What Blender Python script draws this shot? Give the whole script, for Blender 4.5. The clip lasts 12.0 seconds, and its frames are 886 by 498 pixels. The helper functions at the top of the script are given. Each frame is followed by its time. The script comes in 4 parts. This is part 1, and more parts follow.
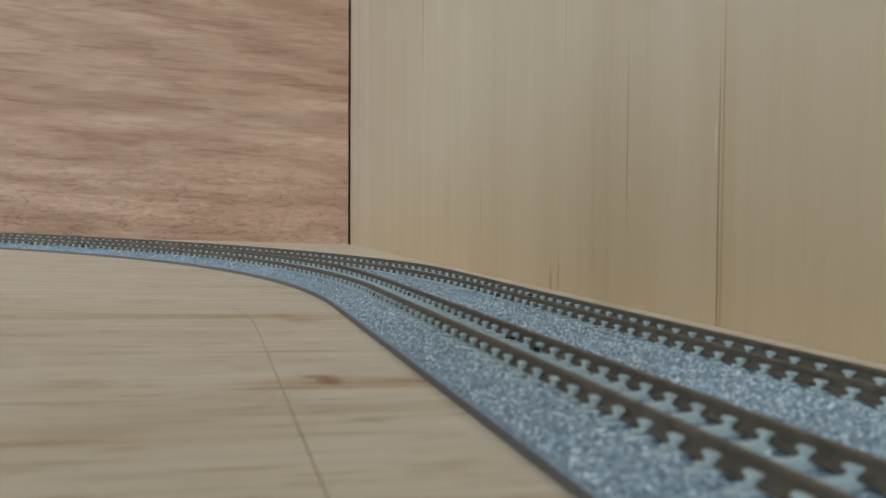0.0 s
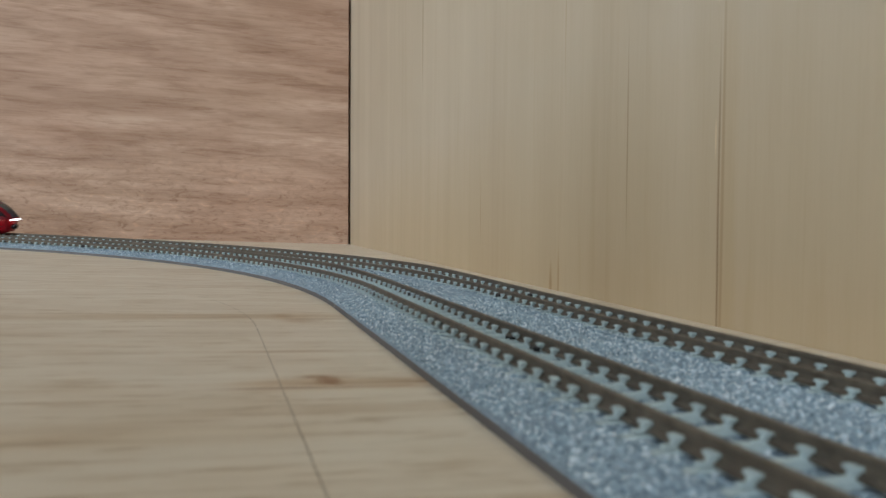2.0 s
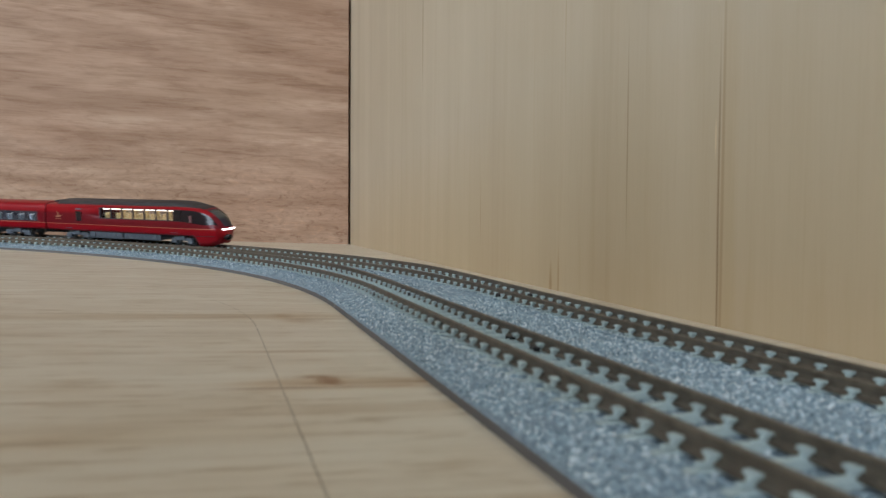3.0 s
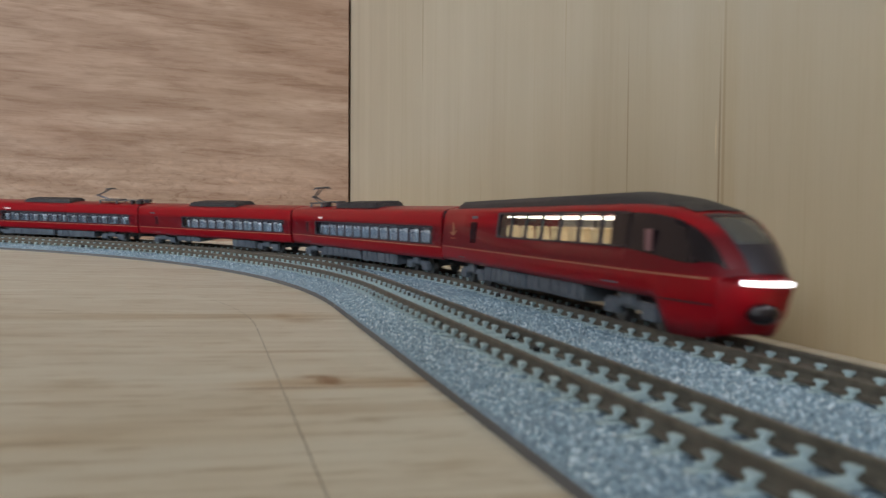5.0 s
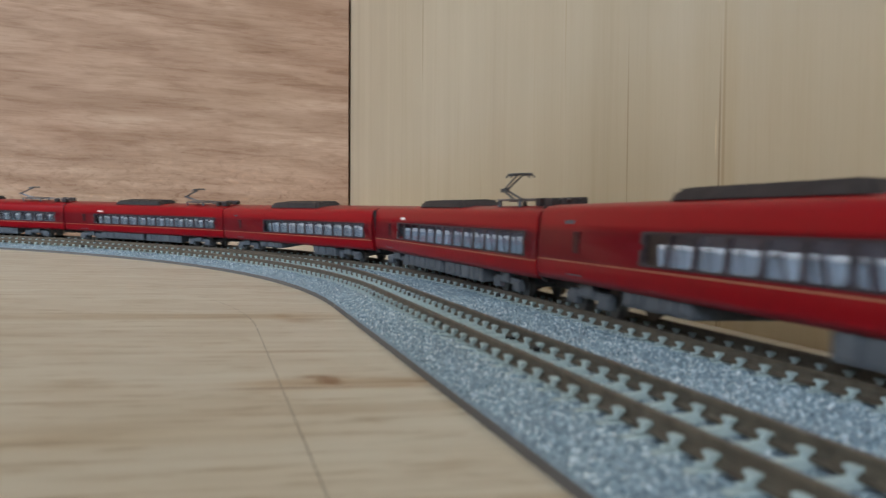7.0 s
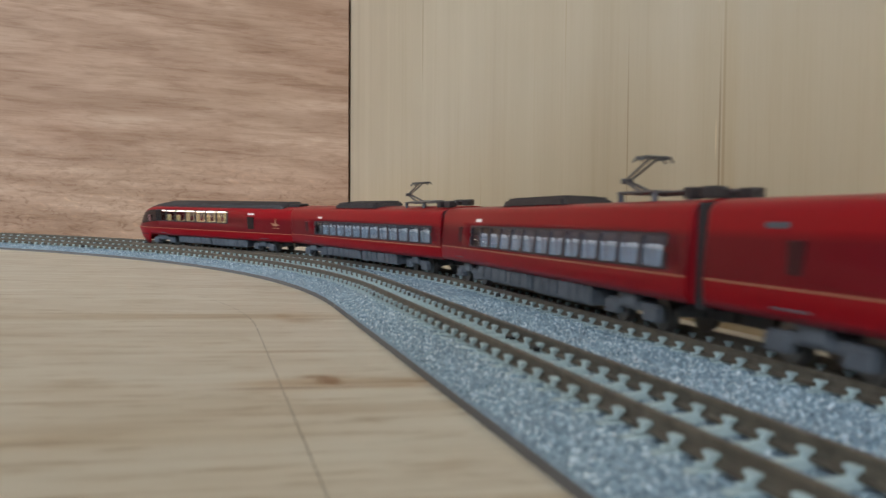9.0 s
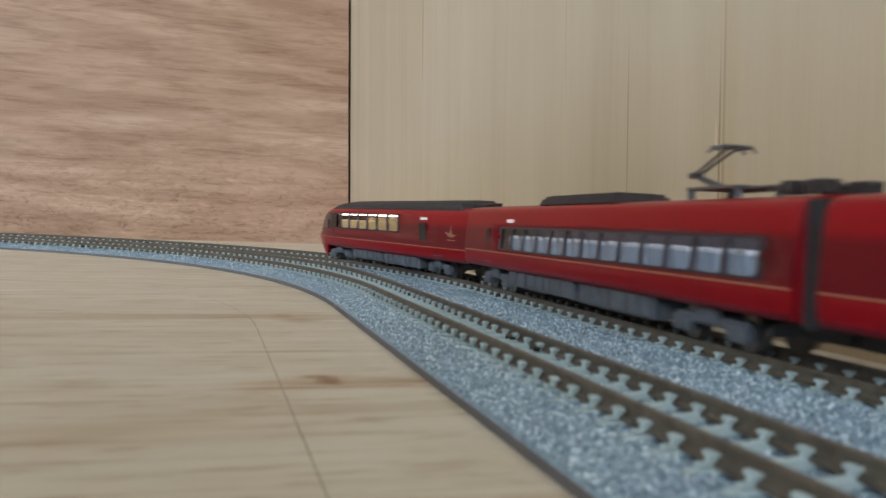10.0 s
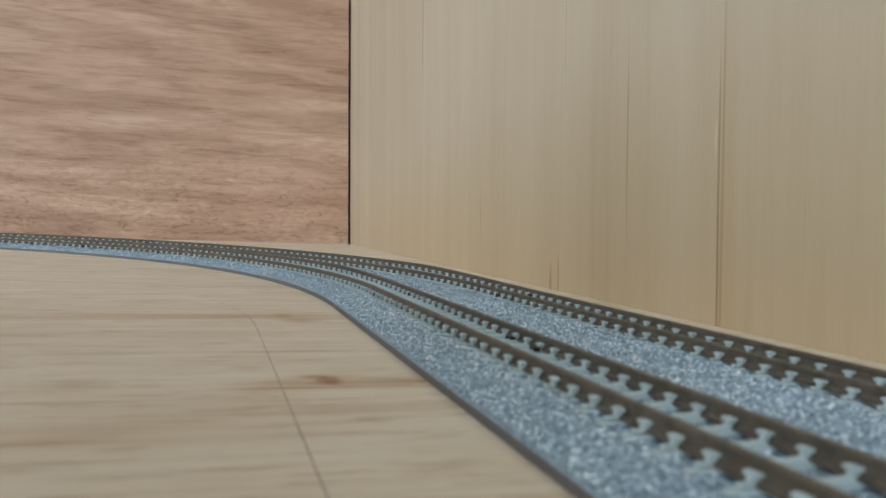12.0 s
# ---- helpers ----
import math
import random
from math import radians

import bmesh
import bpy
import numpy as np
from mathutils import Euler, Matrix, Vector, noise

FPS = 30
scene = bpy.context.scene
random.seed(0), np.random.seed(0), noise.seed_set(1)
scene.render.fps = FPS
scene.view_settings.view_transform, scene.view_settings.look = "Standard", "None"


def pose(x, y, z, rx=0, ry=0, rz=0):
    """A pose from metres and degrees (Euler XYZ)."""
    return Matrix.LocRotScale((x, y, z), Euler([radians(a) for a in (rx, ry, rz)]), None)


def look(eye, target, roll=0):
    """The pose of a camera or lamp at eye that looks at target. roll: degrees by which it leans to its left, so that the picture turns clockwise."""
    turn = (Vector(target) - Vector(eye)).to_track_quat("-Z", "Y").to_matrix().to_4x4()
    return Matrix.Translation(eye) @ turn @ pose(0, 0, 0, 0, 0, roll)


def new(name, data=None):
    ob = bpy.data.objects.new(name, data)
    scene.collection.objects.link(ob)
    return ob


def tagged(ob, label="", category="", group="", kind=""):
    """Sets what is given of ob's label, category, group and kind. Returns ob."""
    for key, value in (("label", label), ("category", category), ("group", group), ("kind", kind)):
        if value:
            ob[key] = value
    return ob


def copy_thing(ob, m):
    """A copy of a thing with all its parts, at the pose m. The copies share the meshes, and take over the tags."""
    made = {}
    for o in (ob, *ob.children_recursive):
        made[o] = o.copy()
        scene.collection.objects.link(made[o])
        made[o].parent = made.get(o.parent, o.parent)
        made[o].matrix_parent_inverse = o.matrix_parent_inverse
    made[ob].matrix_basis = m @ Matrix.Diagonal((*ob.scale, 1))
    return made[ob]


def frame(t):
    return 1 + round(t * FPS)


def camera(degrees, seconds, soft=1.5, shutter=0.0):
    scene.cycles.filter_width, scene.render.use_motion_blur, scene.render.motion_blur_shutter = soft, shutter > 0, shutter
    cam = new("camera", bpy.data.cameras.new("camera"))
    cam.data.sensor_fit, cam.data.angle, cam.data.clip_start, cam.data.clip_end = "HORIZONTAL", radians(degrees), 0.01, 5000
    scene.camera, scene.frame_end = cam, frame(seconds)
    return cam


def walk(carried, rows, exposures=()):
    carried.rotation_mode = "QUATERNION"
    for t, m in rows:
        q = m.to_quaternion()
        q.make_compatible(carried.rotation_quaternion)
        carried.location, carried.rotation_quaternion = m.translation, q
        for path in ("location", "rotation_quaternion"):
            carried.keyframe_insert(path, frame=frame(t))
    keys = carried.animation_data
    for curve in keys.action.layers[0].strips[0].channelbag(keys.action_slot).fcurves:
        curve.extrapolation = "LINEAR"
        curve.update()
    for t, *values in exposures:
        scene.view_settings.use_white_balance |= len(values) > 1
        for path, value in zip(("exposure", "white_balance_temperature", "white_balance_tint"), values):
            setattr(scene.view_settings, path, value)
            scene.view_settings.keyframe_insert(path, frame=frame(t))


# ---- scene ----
cam = camera(58.02, 12.0, soft=1.3, shutter=0.32)
MM = 0.001
EYE = (-43.91 * MM, -201.38 * MM, 22.2 * MM)
AIM = Vector((math.sin(0.2758) * math.cos(0.0307), math.cos(0.2758) * math.cos(0.0307), -math.sin(0.0307)))
VIEW = look(EYE, Vector(EYE) + AIM, 1.965)
cam.data.dof.use_dof = True
cam.data.dof.focus_distance = 0.36
cam.data.dof.aperture_fstop = 50
walk(cam, [(0.0, VIEW), (12.0, VIEW)], exposures=[(0.0, 0.24), (3.0, 0.24), (5.0, 0.22), (6.5, 0.36), (9.0, 0.42), (12.0, 0.42)])

# ---------------------------------------------------------------- light
world = bpy.data.worlds.new("sky")
scene.world = world
world.use_nodes = True
wn = world.node_tree.nodes
sky = wn.new("ShaderNodeTexSky")
sky.sky_type, sky.sun_disc = "NISHITA", False
sky.sun_elevation, sky.sun_rotation = radians(40), radians(200)
world.node_tree.links.new(sky.outputs[0], wn["Background"].inputs[0])
wn["Background"].inputs[1].default_value = 0.12

window_light = new("window_light", bpy.data.lights.new("window_light", "AREA"))
window_light.data.shape, window_light.data.size, window_light.data.size_y = "RECTANGLE", 2.0, 1.5
window_light.data.energy = 88
window_light.data.color = (0.8, 0.91, 1.035)
window_light.matrix_world = look((-2.6, -2.0, 1.35), (0.0, -0.6, 0.75))


# ---------------------------------------------------------------- materials
class Mat:
    """A node material with a principled surface."""

    def __init__(self, name, colour, rough=0.5, metal=0.0, spec=0.5):
        self.m = bpy.data.materials.new(name)
        self.m.use_nodes = True
        self.t = self.m.node_tree
        self.p = self.t.nodes["Principled BSDF"]
        self.p.inputs["Base Color"].default_value = (*colour, 1)
        self.p.inputs["Roughness"].default_value = rough
        self.p.inputs["Metallic"].default_value = metal
        self.p.inputs["Specular IOR Level"].default_value = spec

    def node(self, kind, **values):
        n = self.t.nodes.new(kind)
        for k, v in values.items():
            n.inputs[k].default_value = v
        return n

    def link(self, a, b):
        self.t.links.new(a, b)

    def coords(self, scale, turn=(0, 0, 0)):
        c = self.t.nodes.new("ShaderNodeTexCoord")
        k = self.t.nodes.new("ShaderNodeMapping")
        k.inputs["Scale"].default_value = scale
        k.inputs["Rotation"].default_value = turn
        self.link(c.outputs["Object"], k.inputs["Vector"])
        return k.outputs["Vector"]

    def noise(self, vec, scale, detail=4.0, rough=0.5, distort=0.0):
        n = self.node("ShaderNodeTexNoise", Scale=scale, Detail=detail, Roughness=rough, Distortion=distort)
        self.link(vec, n.inputs["Vector"])
        return n.outputs["Fac"]

    def ramp(self, fac, stops):
        r = self.t.nodes.new("ShaderNodeValToRGB")
        e = r.color_ramp.elements
        while len(e) < len(stops):
            e.new(0.5)
        for el, (pos, col) in zip(e, stops):
            el.position, el.color = pos, (*col, 1)
        self.link(fac, r.inputs["Fac"])
        return r.outputs["Color"]

    def mix(self, a, b, fac, blend="MIX"):
        x = self.t.nodes.new("ShaderNodeMix")
        x.data_type, x.blend_type = "RGBA", blend
        for src, i in ((fac, 0), (a, 6), (b, 7)):
            if isinstance(src, (int, float)):
                x.inputs[i].default_value = src
            elif isinstance(src, tuple):
                x.inputs[i].default_value = (*src, 1)
            else:
                self.link(src, x.inputs[i])
        return x.outputs[2]

    def colour(self, out):
        self.link(out, self.p.inputs["Base Color"])

    def bump(self, fac, strength, distance):
        b = self.node("ShaderNodeBump", Strength=strength, Distance=distance)
        self.link(fac, b.inputs["Height"])
        self.link(b.outputs["Normal"], self.p.inputs["Normal"])


def wood(name, stops, along, fine, rings, rough=0.55, dark=(0.3, 0.2, 0.12), dark_amount=0.5, wave=0.6, hairs=0.45, spec=0.3):
    """Planed wood: long streaks on two scales and soft blotches. along: stretch per axis."""
    w = Mat(name, stops[0][1], rough, spec=spec)
    v = w.coords(along)
    broad = w.noise(v, rings, 5, 0.55, wave)
    grain = w.noise(v, fine, 6, 0.65, wave * 0.4)
    base = w.ramp(broad, stops)
    lines = w.ramp(grain, [(0.33, dark), (0.5, (1, 1, 1))])
    c = w.mix(base, lines, dark_amount, "MULTIPLY")
    hair = w.noise(w.coords(tuple(k * (0.35 if k < 3 else 2.5) for k in along)), fine * 3, 3, 0.6)
    c = w.mix(c, w.ramp(hair, [(0.35, (0.86, 0.82, 0.77)), (0.55, (1, 1, 1))]), hairs, "MULTIPLY")
    blot = w.noise(w.coords((1, 1, 1)), 9, 3)
    c = w.mix(c, w.ramp(blot, [(0.3, (0.86, 0.84, 0.8)), (0.7, (1, 1, 1))]), 0.6, "MULTIPLY")
    w.bump(grain, 0.25, 0.0004)
    return w, c


def spot(w, c, centre, size, tint, amount, rag=0.5):
    """A stain, crack, knot or painted bounce tint of that half size round a place, with a ragged edge."""
    v = w.coords((1, 1, 1))
    off = w.node("ShaderNodeVectorMath")
    off.operation = "SUBTRACT"
    off.inputs[1].default_value = centre
    w.link(v, off.inputs[0])
    scl = w.node("ShaderNodeVectorMath")
    scl.operation = "DIVIDE"
    scl.inputs[1].default_value = size
    w.link(off.outputs[0], scl.inputs[0])
    ln = w.node("ShaderNodeVectorMath")
    ln.operation = "LENGTH"
    w.link(scl.outputs[0], ln.inputs[0])
    n = w.noise(w.coords(tuple(1 / k for k in size)), 2.2, 4, 0.6, 0.5)
    add = w.node("ShaderNodeMath")
    add.operation = "MULTIPLY_ADD"
    w.link(n, add.inputs[0])
    add.inputs[1].default_value = rag * 2
    w.link(ln.outputs["Value"], add.inputs[2])
    part_of = w.node("ShaderNodeMath")
    part_of.operation = "MULTIPLY"
    part_of.inputs[1].default_value = 0.5
    w.link(add.outputs[0], part_of.inputs[0])
    mask = w.ramp(part_of.outputs[0], [(0.15 + rag * 0.5, (1, 1, 1)), (0.28 + rag * 0.5, (0.7, 0.7, 0.7)), (0.5 + rag * 0.5, (0, 0, 0))])
    k = w.mix((1, 1, 1), tint, mask)
    return w.mix(c, k, amount, "MULTIPLY")


pine_w, c = wood("pale_pine", [(0.25, (0.67, 0.585, 0.47)), (0.45, (0.76, 0.685, 0.57)), (0.75, (0.82, 0.77, 0.67))],
                 (1.4, 15, 15), 9, 2.8, dark=(0.74, 0.62, 0.48), dark_amount=0.5, wave=1.4, hairs=0.6, rough=0.4, spec=0.55)
for centre, size, tint, amount in (
        ((-0.0285, -0.0912, 0), (0.0024, 0.0042, 1), (0.5, 0.32, 0.2), 1.0), ((-0.036, -0.0955, 0), (0.011, 0.0009, 1), (0.5, 0.34, 0.22), 0.9), ((-0.012, -0.0925, 0), (0.012, 0.0018, 1), (0.6, 0.45, 0.3), 0.7), ((-0.1, -0.118, 0), (0.02, 0.0012, 1), (0.62, 0.5, 0.38), 0.7), ((-0.058, -0.1475, 0), (0.0022, 0.0014, 1), (0.4, 0.3, 0.22), 0.8), ((-0.15, 0.03, 0), (0.09, 0.003, 1), (0.72, 0.6, 0.48), 0.6), ((-0.033, -0.066, 0), (0.014, 0.0014, 1), (0.72, 0.58, 0.44), 0.7), ((-0.026, -0.0925, 0), (0.022, 0.0035, 1), (0.72, 0.55, 0.38), 0.7),
        ((-0.026, -0.0245, 0), (0.006, 0.005, 1), (0.6, 0.46, 0.33), 0.6), ((-0.045, -0.0175, 0), (0.075, 0.007, 1), (0.78, 0.68, 0.55), 0.7),
        ((-0.09, -0.0945, 0), (0.03, 0.0022, 1), (0.72, 0.58, 0.42), 0.6), ((-0.12, -0.02, 0), (0.06, 0.004, 1), (0.76, 0.66, 0.55), 0.6),
        ((-0.055, -0.117, 0), (0.03, 0.004, 1), (0.82, 0.74, 0.6), 0.35), ((-0.03, -0.0885, 0), (0.003, 0.0016, 1), (0.5, 0.3, 0.16), 0.7), ((-0.021, -0.0955, 0), (0.009, 0.0014, 1), (0.66, 0.48, 0.32), 0.7), ((-0.023, -0.0215, 0), (0.012, 0.0012, 1), (0.6, 0.46, 0.33), 0.7), ((-0.029, -0.016, 0), (0.003, 0.006, 1), (0.7, 0.56, 0.42), 0.6)):
    c = spot(pine_w, c, centre, size, tint, amount)
fleck = pine_w.noise(pine_w.coords((12, 90, 90)), 5, 3, 0.7)
c = pine_w.mix(c, pine_w.ramp(fleck, [(0.36, (0.7, 0.61, 0.5)), (0.46, (1, 1, 1))]), 0.75, "MULTIPLY")
mott = pine_w.noise(pine_w.coords((1, 1.6, 1)), 45, 4, 0.6, 0.5)
c = pine_w.mix(c, pine_w.ramp(mott, [(0.3, (0.84, 0.8, 0.74)), (0.6, (1, 1, 1))]), 0.6, "MULTIPLY")
pine_w.colour(c)
pine = pine_w.m
ply_w, c = wood("pale_plywood", [(0.3, (0.48, 0.395, 0.285)), (0.5, (0.515, 0.43, 0.312)), (0.7, (0.55, 0.463, 0.345))],
                (30, 22, 0.8), 8, 1.2, dark=(0.84, 0.77, 0.67), dark_amount=0.22, hairs=0.12)
for centre, size, tint, amount in (
        ((0.07, -0.0375, 0.03), (1, 0.0008, 0.085), (0.6, 0.46, 0.3), 0.45), ((0.07, -0.0359, 0.035), (1, 0.0005, 0.04), (0.4, 0.26, 0.14), 0.65), ((0.07, -0.0362, 0.005), (1, 0.0005, 0.028), (0.42, 0.28, 0.15), 0.6), ((0.07, -0.0345, 0.045), (1, 0.0004, 0.006), (1.35, 1.32, 1.25), 0.9), ((0.07, -0.0348, 0.082), (1, 0.0008, 0.006), (1.3, 1.28, 1.22), 0.9),
        ((0.07, -0.04, 0.03), (1, 0.004, 0.09), (0.88, 0.8, 0.66), 0.35),
        ((0.07, 0.0095, 0.05), (1, 0.0005, 0.035), (0.5, 0.38, 0.26), 0.6), ((0.07, 0.267, 0.14), (1, 0.0014, 0.045), (0.55, 0.45, 0.34), 0.8), ((0.07, 0.066, 0.0), (1, 0.0016, 0.012), (0.7, 0.55, 0.38), 0.7), ((0.07, 0.059, 0.003), (1, 0.0009, 0.014), (0.72, 0.58, 0.42), 0.7), ((0.07, 0.055, 0.1), (1, 0.0005, 0.03), (0.75, 0.65, 0.52), 0.6), ((0.07, 0.15, 0.03), (1, 0.0007, 0.02), (0.75, 0.65, 0.52), 0.6),
        ):
    c = spot(ply_w, c, centre, size, tint, amount, 0.35)
# warm bounce from the pine floor, painted into the lower part of the sheet
c = spot(ply_w, c, (0.07, 0.0, -0.02), (1, 0.9, 0.095), (1.0, 0.87, 0.66), 0.6, 0.06)
ply_w.colour(c)
ply = ply_w.m
lauan_w, c = wood("red_lauan", [(0.28, (0.43, 0.285, 0.2)), (0.5, (0.51, 0.35, 0.255)), (0.72, (0.6, 0.44, 0.335))],
                  (1.6, 9, 13), 13, 1.7, dark=(0.6, 0.5, 0.43), dark_amount=0.45, wave=1.3, hairs=0.5)
fig = lauan_w.node("ShaderNodeTexWave", Scale=5.0, Distortion=14.0, Detail=4.0)
fig.inputs["Detail Scale"].default_value = 1.6
fig.bands_direction = "Z"
lauan_w.link(lauan_w.coords((0.35, 1, 1.5)), fig.inputs["Vector"])
c = lauan_w.mix(c, lauan_w.ramp(fig.outputs["Fac"], [(0.15, (0.78, 0.72, 0.68)), (0.6, (1.05, 1.05, 1.05))]), 0.48, "MULTIPLY")
fleck = lauan_w.noise(lauan_w.coords((9, 40, 70)), 5, 3, 0.7)
c = lauan_w.mix(c, lauan_w.ramp(fleck, [(0.36, (0.72, 0.64, 0.58)), (0.46, (1, 1, 1)), (0.6, (1, 1, 1)), (0.72, (1.15, 1.14, 1.1))]), 0.3, "MULTIPLY")
tilt = radians(5)
streak = lauan_w.noise(lauan_w.coords((13, 13, 120), (0, tilt, 0)), 1, 7, 0.62, 1.6)
c = lauan_w.mix(c, lauan_w.ramp(streak, [(0.33, (0.55, 0.46, 0.41)), (0.45, (0.9, 0.87, 0.85)), (0.55, (1, 1, 1)), (0.68, (1.1, 1.1, 1.1))]), 0.38, "MULTIPLY")
wide = lauan_w.noise(lauan_w.coords((5, 5, 14), (0, -tilt, 0)), 1, 3, 0.5, 0.8)
c = lauan_w.mix(c, lauan_w.ramp(wide, [(0.35, (0.86, 0.78, 0.74)), (0.65, (1.08, 1.1, 1.12))]), 0.6, "MULTIPLY")
# short crossed flecks in the lower part of the sheet
curl = lauan_w.noise(lauan_w.coords((70, 70, 190), (0, -3 * tilt, 0)), 1, 4, 0.65, 1.8)
flame = lauan_w.ramp(curl, [(0.34, (0.6, 0.52, 0.47)), (0.47, (1, 1, 1)), (0.56, (1, 1, 1)), (0.68, (1.3, 1.26, 1.2))])
high = lauan_w.t.nodes.new("ShaderNodeSeparateXYZ")
lauan_w.link(lauan_w.coords((1, 1, 1)), high.inputs[0])
zone = lauan_w.node("ShaderNodeMapRange")
for i, k in enumerate((0.02, 0.11, 0.75, 0.05)):
    zone.inputs[i + 1].default_value = k
lauan_w.link(high.outputs["Z"], zone.inputs[0])
c = lauan_w.mix(c, lauan_w.mix(c, flame, 1.0, "MULTIPLY"), zone.outputs[0])
lauan_w.colour(c)
lauan = lauan_w.m
plaster = Mat("plaster", (0.7, 0.68, 0.63), 0.9).m


# ---------------------------------------------------------------- mesh helpers
def to_mesh(bm, name, material, smooth=False):
    me = bpy.data.meshes.new(name)
    bm.to_mesh(me)
    bm.free()
    me.materials.append(material)
    if smooth:
        for p in me.polygons:
            p.use_smooth = True
    return me


def part(name, bm, material, parent=None, label="", smooth=False):
    ob = new(name, to_mesh(bm, name, material, smooth))
    ob.parent = parent
    if label:
        tagged(ob, label)
    return ob


def box(bm, x0, x1, y0, y1, z0, z1, bevel=0.0):
    r = bmesh.ops.create_cube(bm, size=1, matrix=Matrix.LocRotScale(
        ((x0 + x1) / 2, (y0 + y1) / 2, (z0 + z1) / 2), None, (x1 - x0, y1 - y0, z1 - z0)))
    if bevel:
        es = list({e for v in r["verts"] for e in v.link_edges})
        bmesh.ops.bevel(bm, geom=es, offset=bevel, segments=2, affect="EDGES", profile=0.6)
    return bm


def boxed(x0, x1, y0, y1, z0, z1, bevel=0.0):
    return box(bmesh.new(), x0, x1, y0, y1, z0, z1, bevel)


def hexa(bm, corners):
    """A solid of eight corners: four below, four above, each round the same way."""
    v = [bm.verts.new(c) for c in corners]
    for f in ((3, 2, 1, 0), (4, 5, 6, 7), (0, 1, 5, 4), (1, 2, 6, 5), (2, 3, 7, 6), (3, 0, 4, 7)):
        bm.faces.new([v[i] for i in f])
    return bm


def rod(bm, a, b, r, n=8):
    a, b = Vector(a), Vector(b)
    m = Matrix.Translation((a + b) / 2) @ (b - a).to_track_quat("Z", "Y").to_matrix().to_4x4()
    bmesh.ops.create_cone(bm, cap_ends=True, segments=n, radius1=r, radius2=r, depth=(b - a).length, matrix=m)
    return bm


# ---------------------------------------------------------------- the place
LEAN = math.tan(radians(1.6))
HIGH = 0.45
bm = boxed(-1.8, 0.0815, -1.8, 0.575, -0.012, 0.0)
tagged(part("baseboard_floor", bm, pine), "pale pine plywood board carrying the railway", "floor", kind="structure")
# right board: base runs nearly along the line, leaning over it a little
def right_x(y, z):
    return 0.0718 + 0.0133 * y - LEAN * z
bm = hexa(bmesh.new(), [(right_x(-1.8, 0), -1.8, 0), (right_x(-1.8, 0) + 0.009, -1.8, 0), (right_x(0.575, 0) + 0.009, 0.575, 0), (right_x(0.575, 0), 0.575, 0),
                        (right_x(-1.8, HIGH), -1.8, HIGH), (right_x(-1.8, HIGH) + 0.009, -1.8, HIGH), (right_x(0.575, HIGH) + 0.009, 0.575, HIGH), (right_x(0.575, HIGH), 0.575, HIGH)])
tagged(part("wall_east", bm, ply), "pale upright plywood board with fine vertical grain", "board wall", kind="structure")
yb = 0.559
xr0, xr1 = right_x(yb, 0) - 0.0026, right_x(yb, HIGH) - 0.0026
bm = hexa(bmesh.new(), [(-1.8, yb, 0), (xr0, yb, 0), (xr0, yb + 0.009, 0), (-1.8, yb + 0.009, 0),
                        (-1.8, yb, HIGH), (xr1, yb, HIGH), (xr1, yb + 0.009, HIGH), (-1.8, yb + 0.009, HIGH)])
tagged(part("wall_north", bm, lauan), "reddish brown lauan plywood board with wavy horizontal grain", "board wall", kind="structure")

# unseen strip added behind the corner gap to stop room light showing through
tagged(part("corner_gap_block", boxed(xr0 - 0.02, xr0 + 0.002, yb + 0.0092, yb + 0.02, 0, HIGH), lauan), "unseen wooden strip added behind the corner gap to keep it dark", "batten", kind="structure")

# unseen low board added behind the viewpoint to shade the near floor, open where the tracks leave
tagged(part("shade_board_south", boxed(-1.8, -0.17, -0.285, -0.276, 0.0, 0.195), ply), "unseen low plywood board added to shade the near floor", "board wall", kind="structure")

# the room round the board
room = {"room_floor": (-2.9, 2.9, -3.2, 2.6, -0.1, -0.012), "room_ceiling": (-2.9, 2.9, -3.2, 2.6, 2.4, 2.5),
        "room_wall_east": (2.8, 2.9, -3.2, 2.6, -0.012, 2.4), "room_wall_north": (-2.9, 2.8, 2.5, 2.6, -0.012, 2.4),
        "room_wall_south": (-2.9, 2.8, -3.2, -3.1, -0.012, 2.4)}
for name, ext in room.items():
    tagged(part(name, boxed(*ext), plaster), "plain off-white room surface", "room shell", kind="structure")
bm = boxed(-2.9, -2.7, -0.95, 2.5, -0.012, 2.4)
box(bm, -2.9, -2.7, -3.1, -0.95, -0.012, 0.6)
box(bm, -2.9, -2.7, -3.1, -0.95, 2.1, 2.4)
tagged(part("room_wall_west", bm, plaster), "plain off-white room wall with a window opening", "room shell", kind="structure")


# ---------------------------------------------------------------- track
R_IN, GAP, RAIL_Z = 381.0, 33.0, 5.7
CANT = 1.35


def place(off, s):
    """Plan position, in mm, at off to the outside of the inner centre line and s along it; and the heading."""
    quarter = R_IN * math.pi / 2
    if s <= 0:
        return off, s, 0.0
    if s < quarter:
        a = s / R_IN
        return -R_IN + (R_IN + off) * math.cos(a), (R_IN + off) * math.sin(a), a
    return -R_IN - (s - quarter), R_IN + off, math.pi / 2


def lift(off, s):
    """How much the cant raises a spot of the roadbed, in mm."""
    k = min(max(s / 90.0, 0), 1)
    k = k * k * (3 - 2 * k)
    base = 0.35 if off > GAP / 2 else 0.0
    c = GAP if off > GAP / 2 else 0.0
    t = min(max((off - c + 4.5) / 9.0, -0.1), 1.1)
    if off > GAP + 11 or off < -9:
        t = 0
        base = 0
    return k * (base + CANT * t)


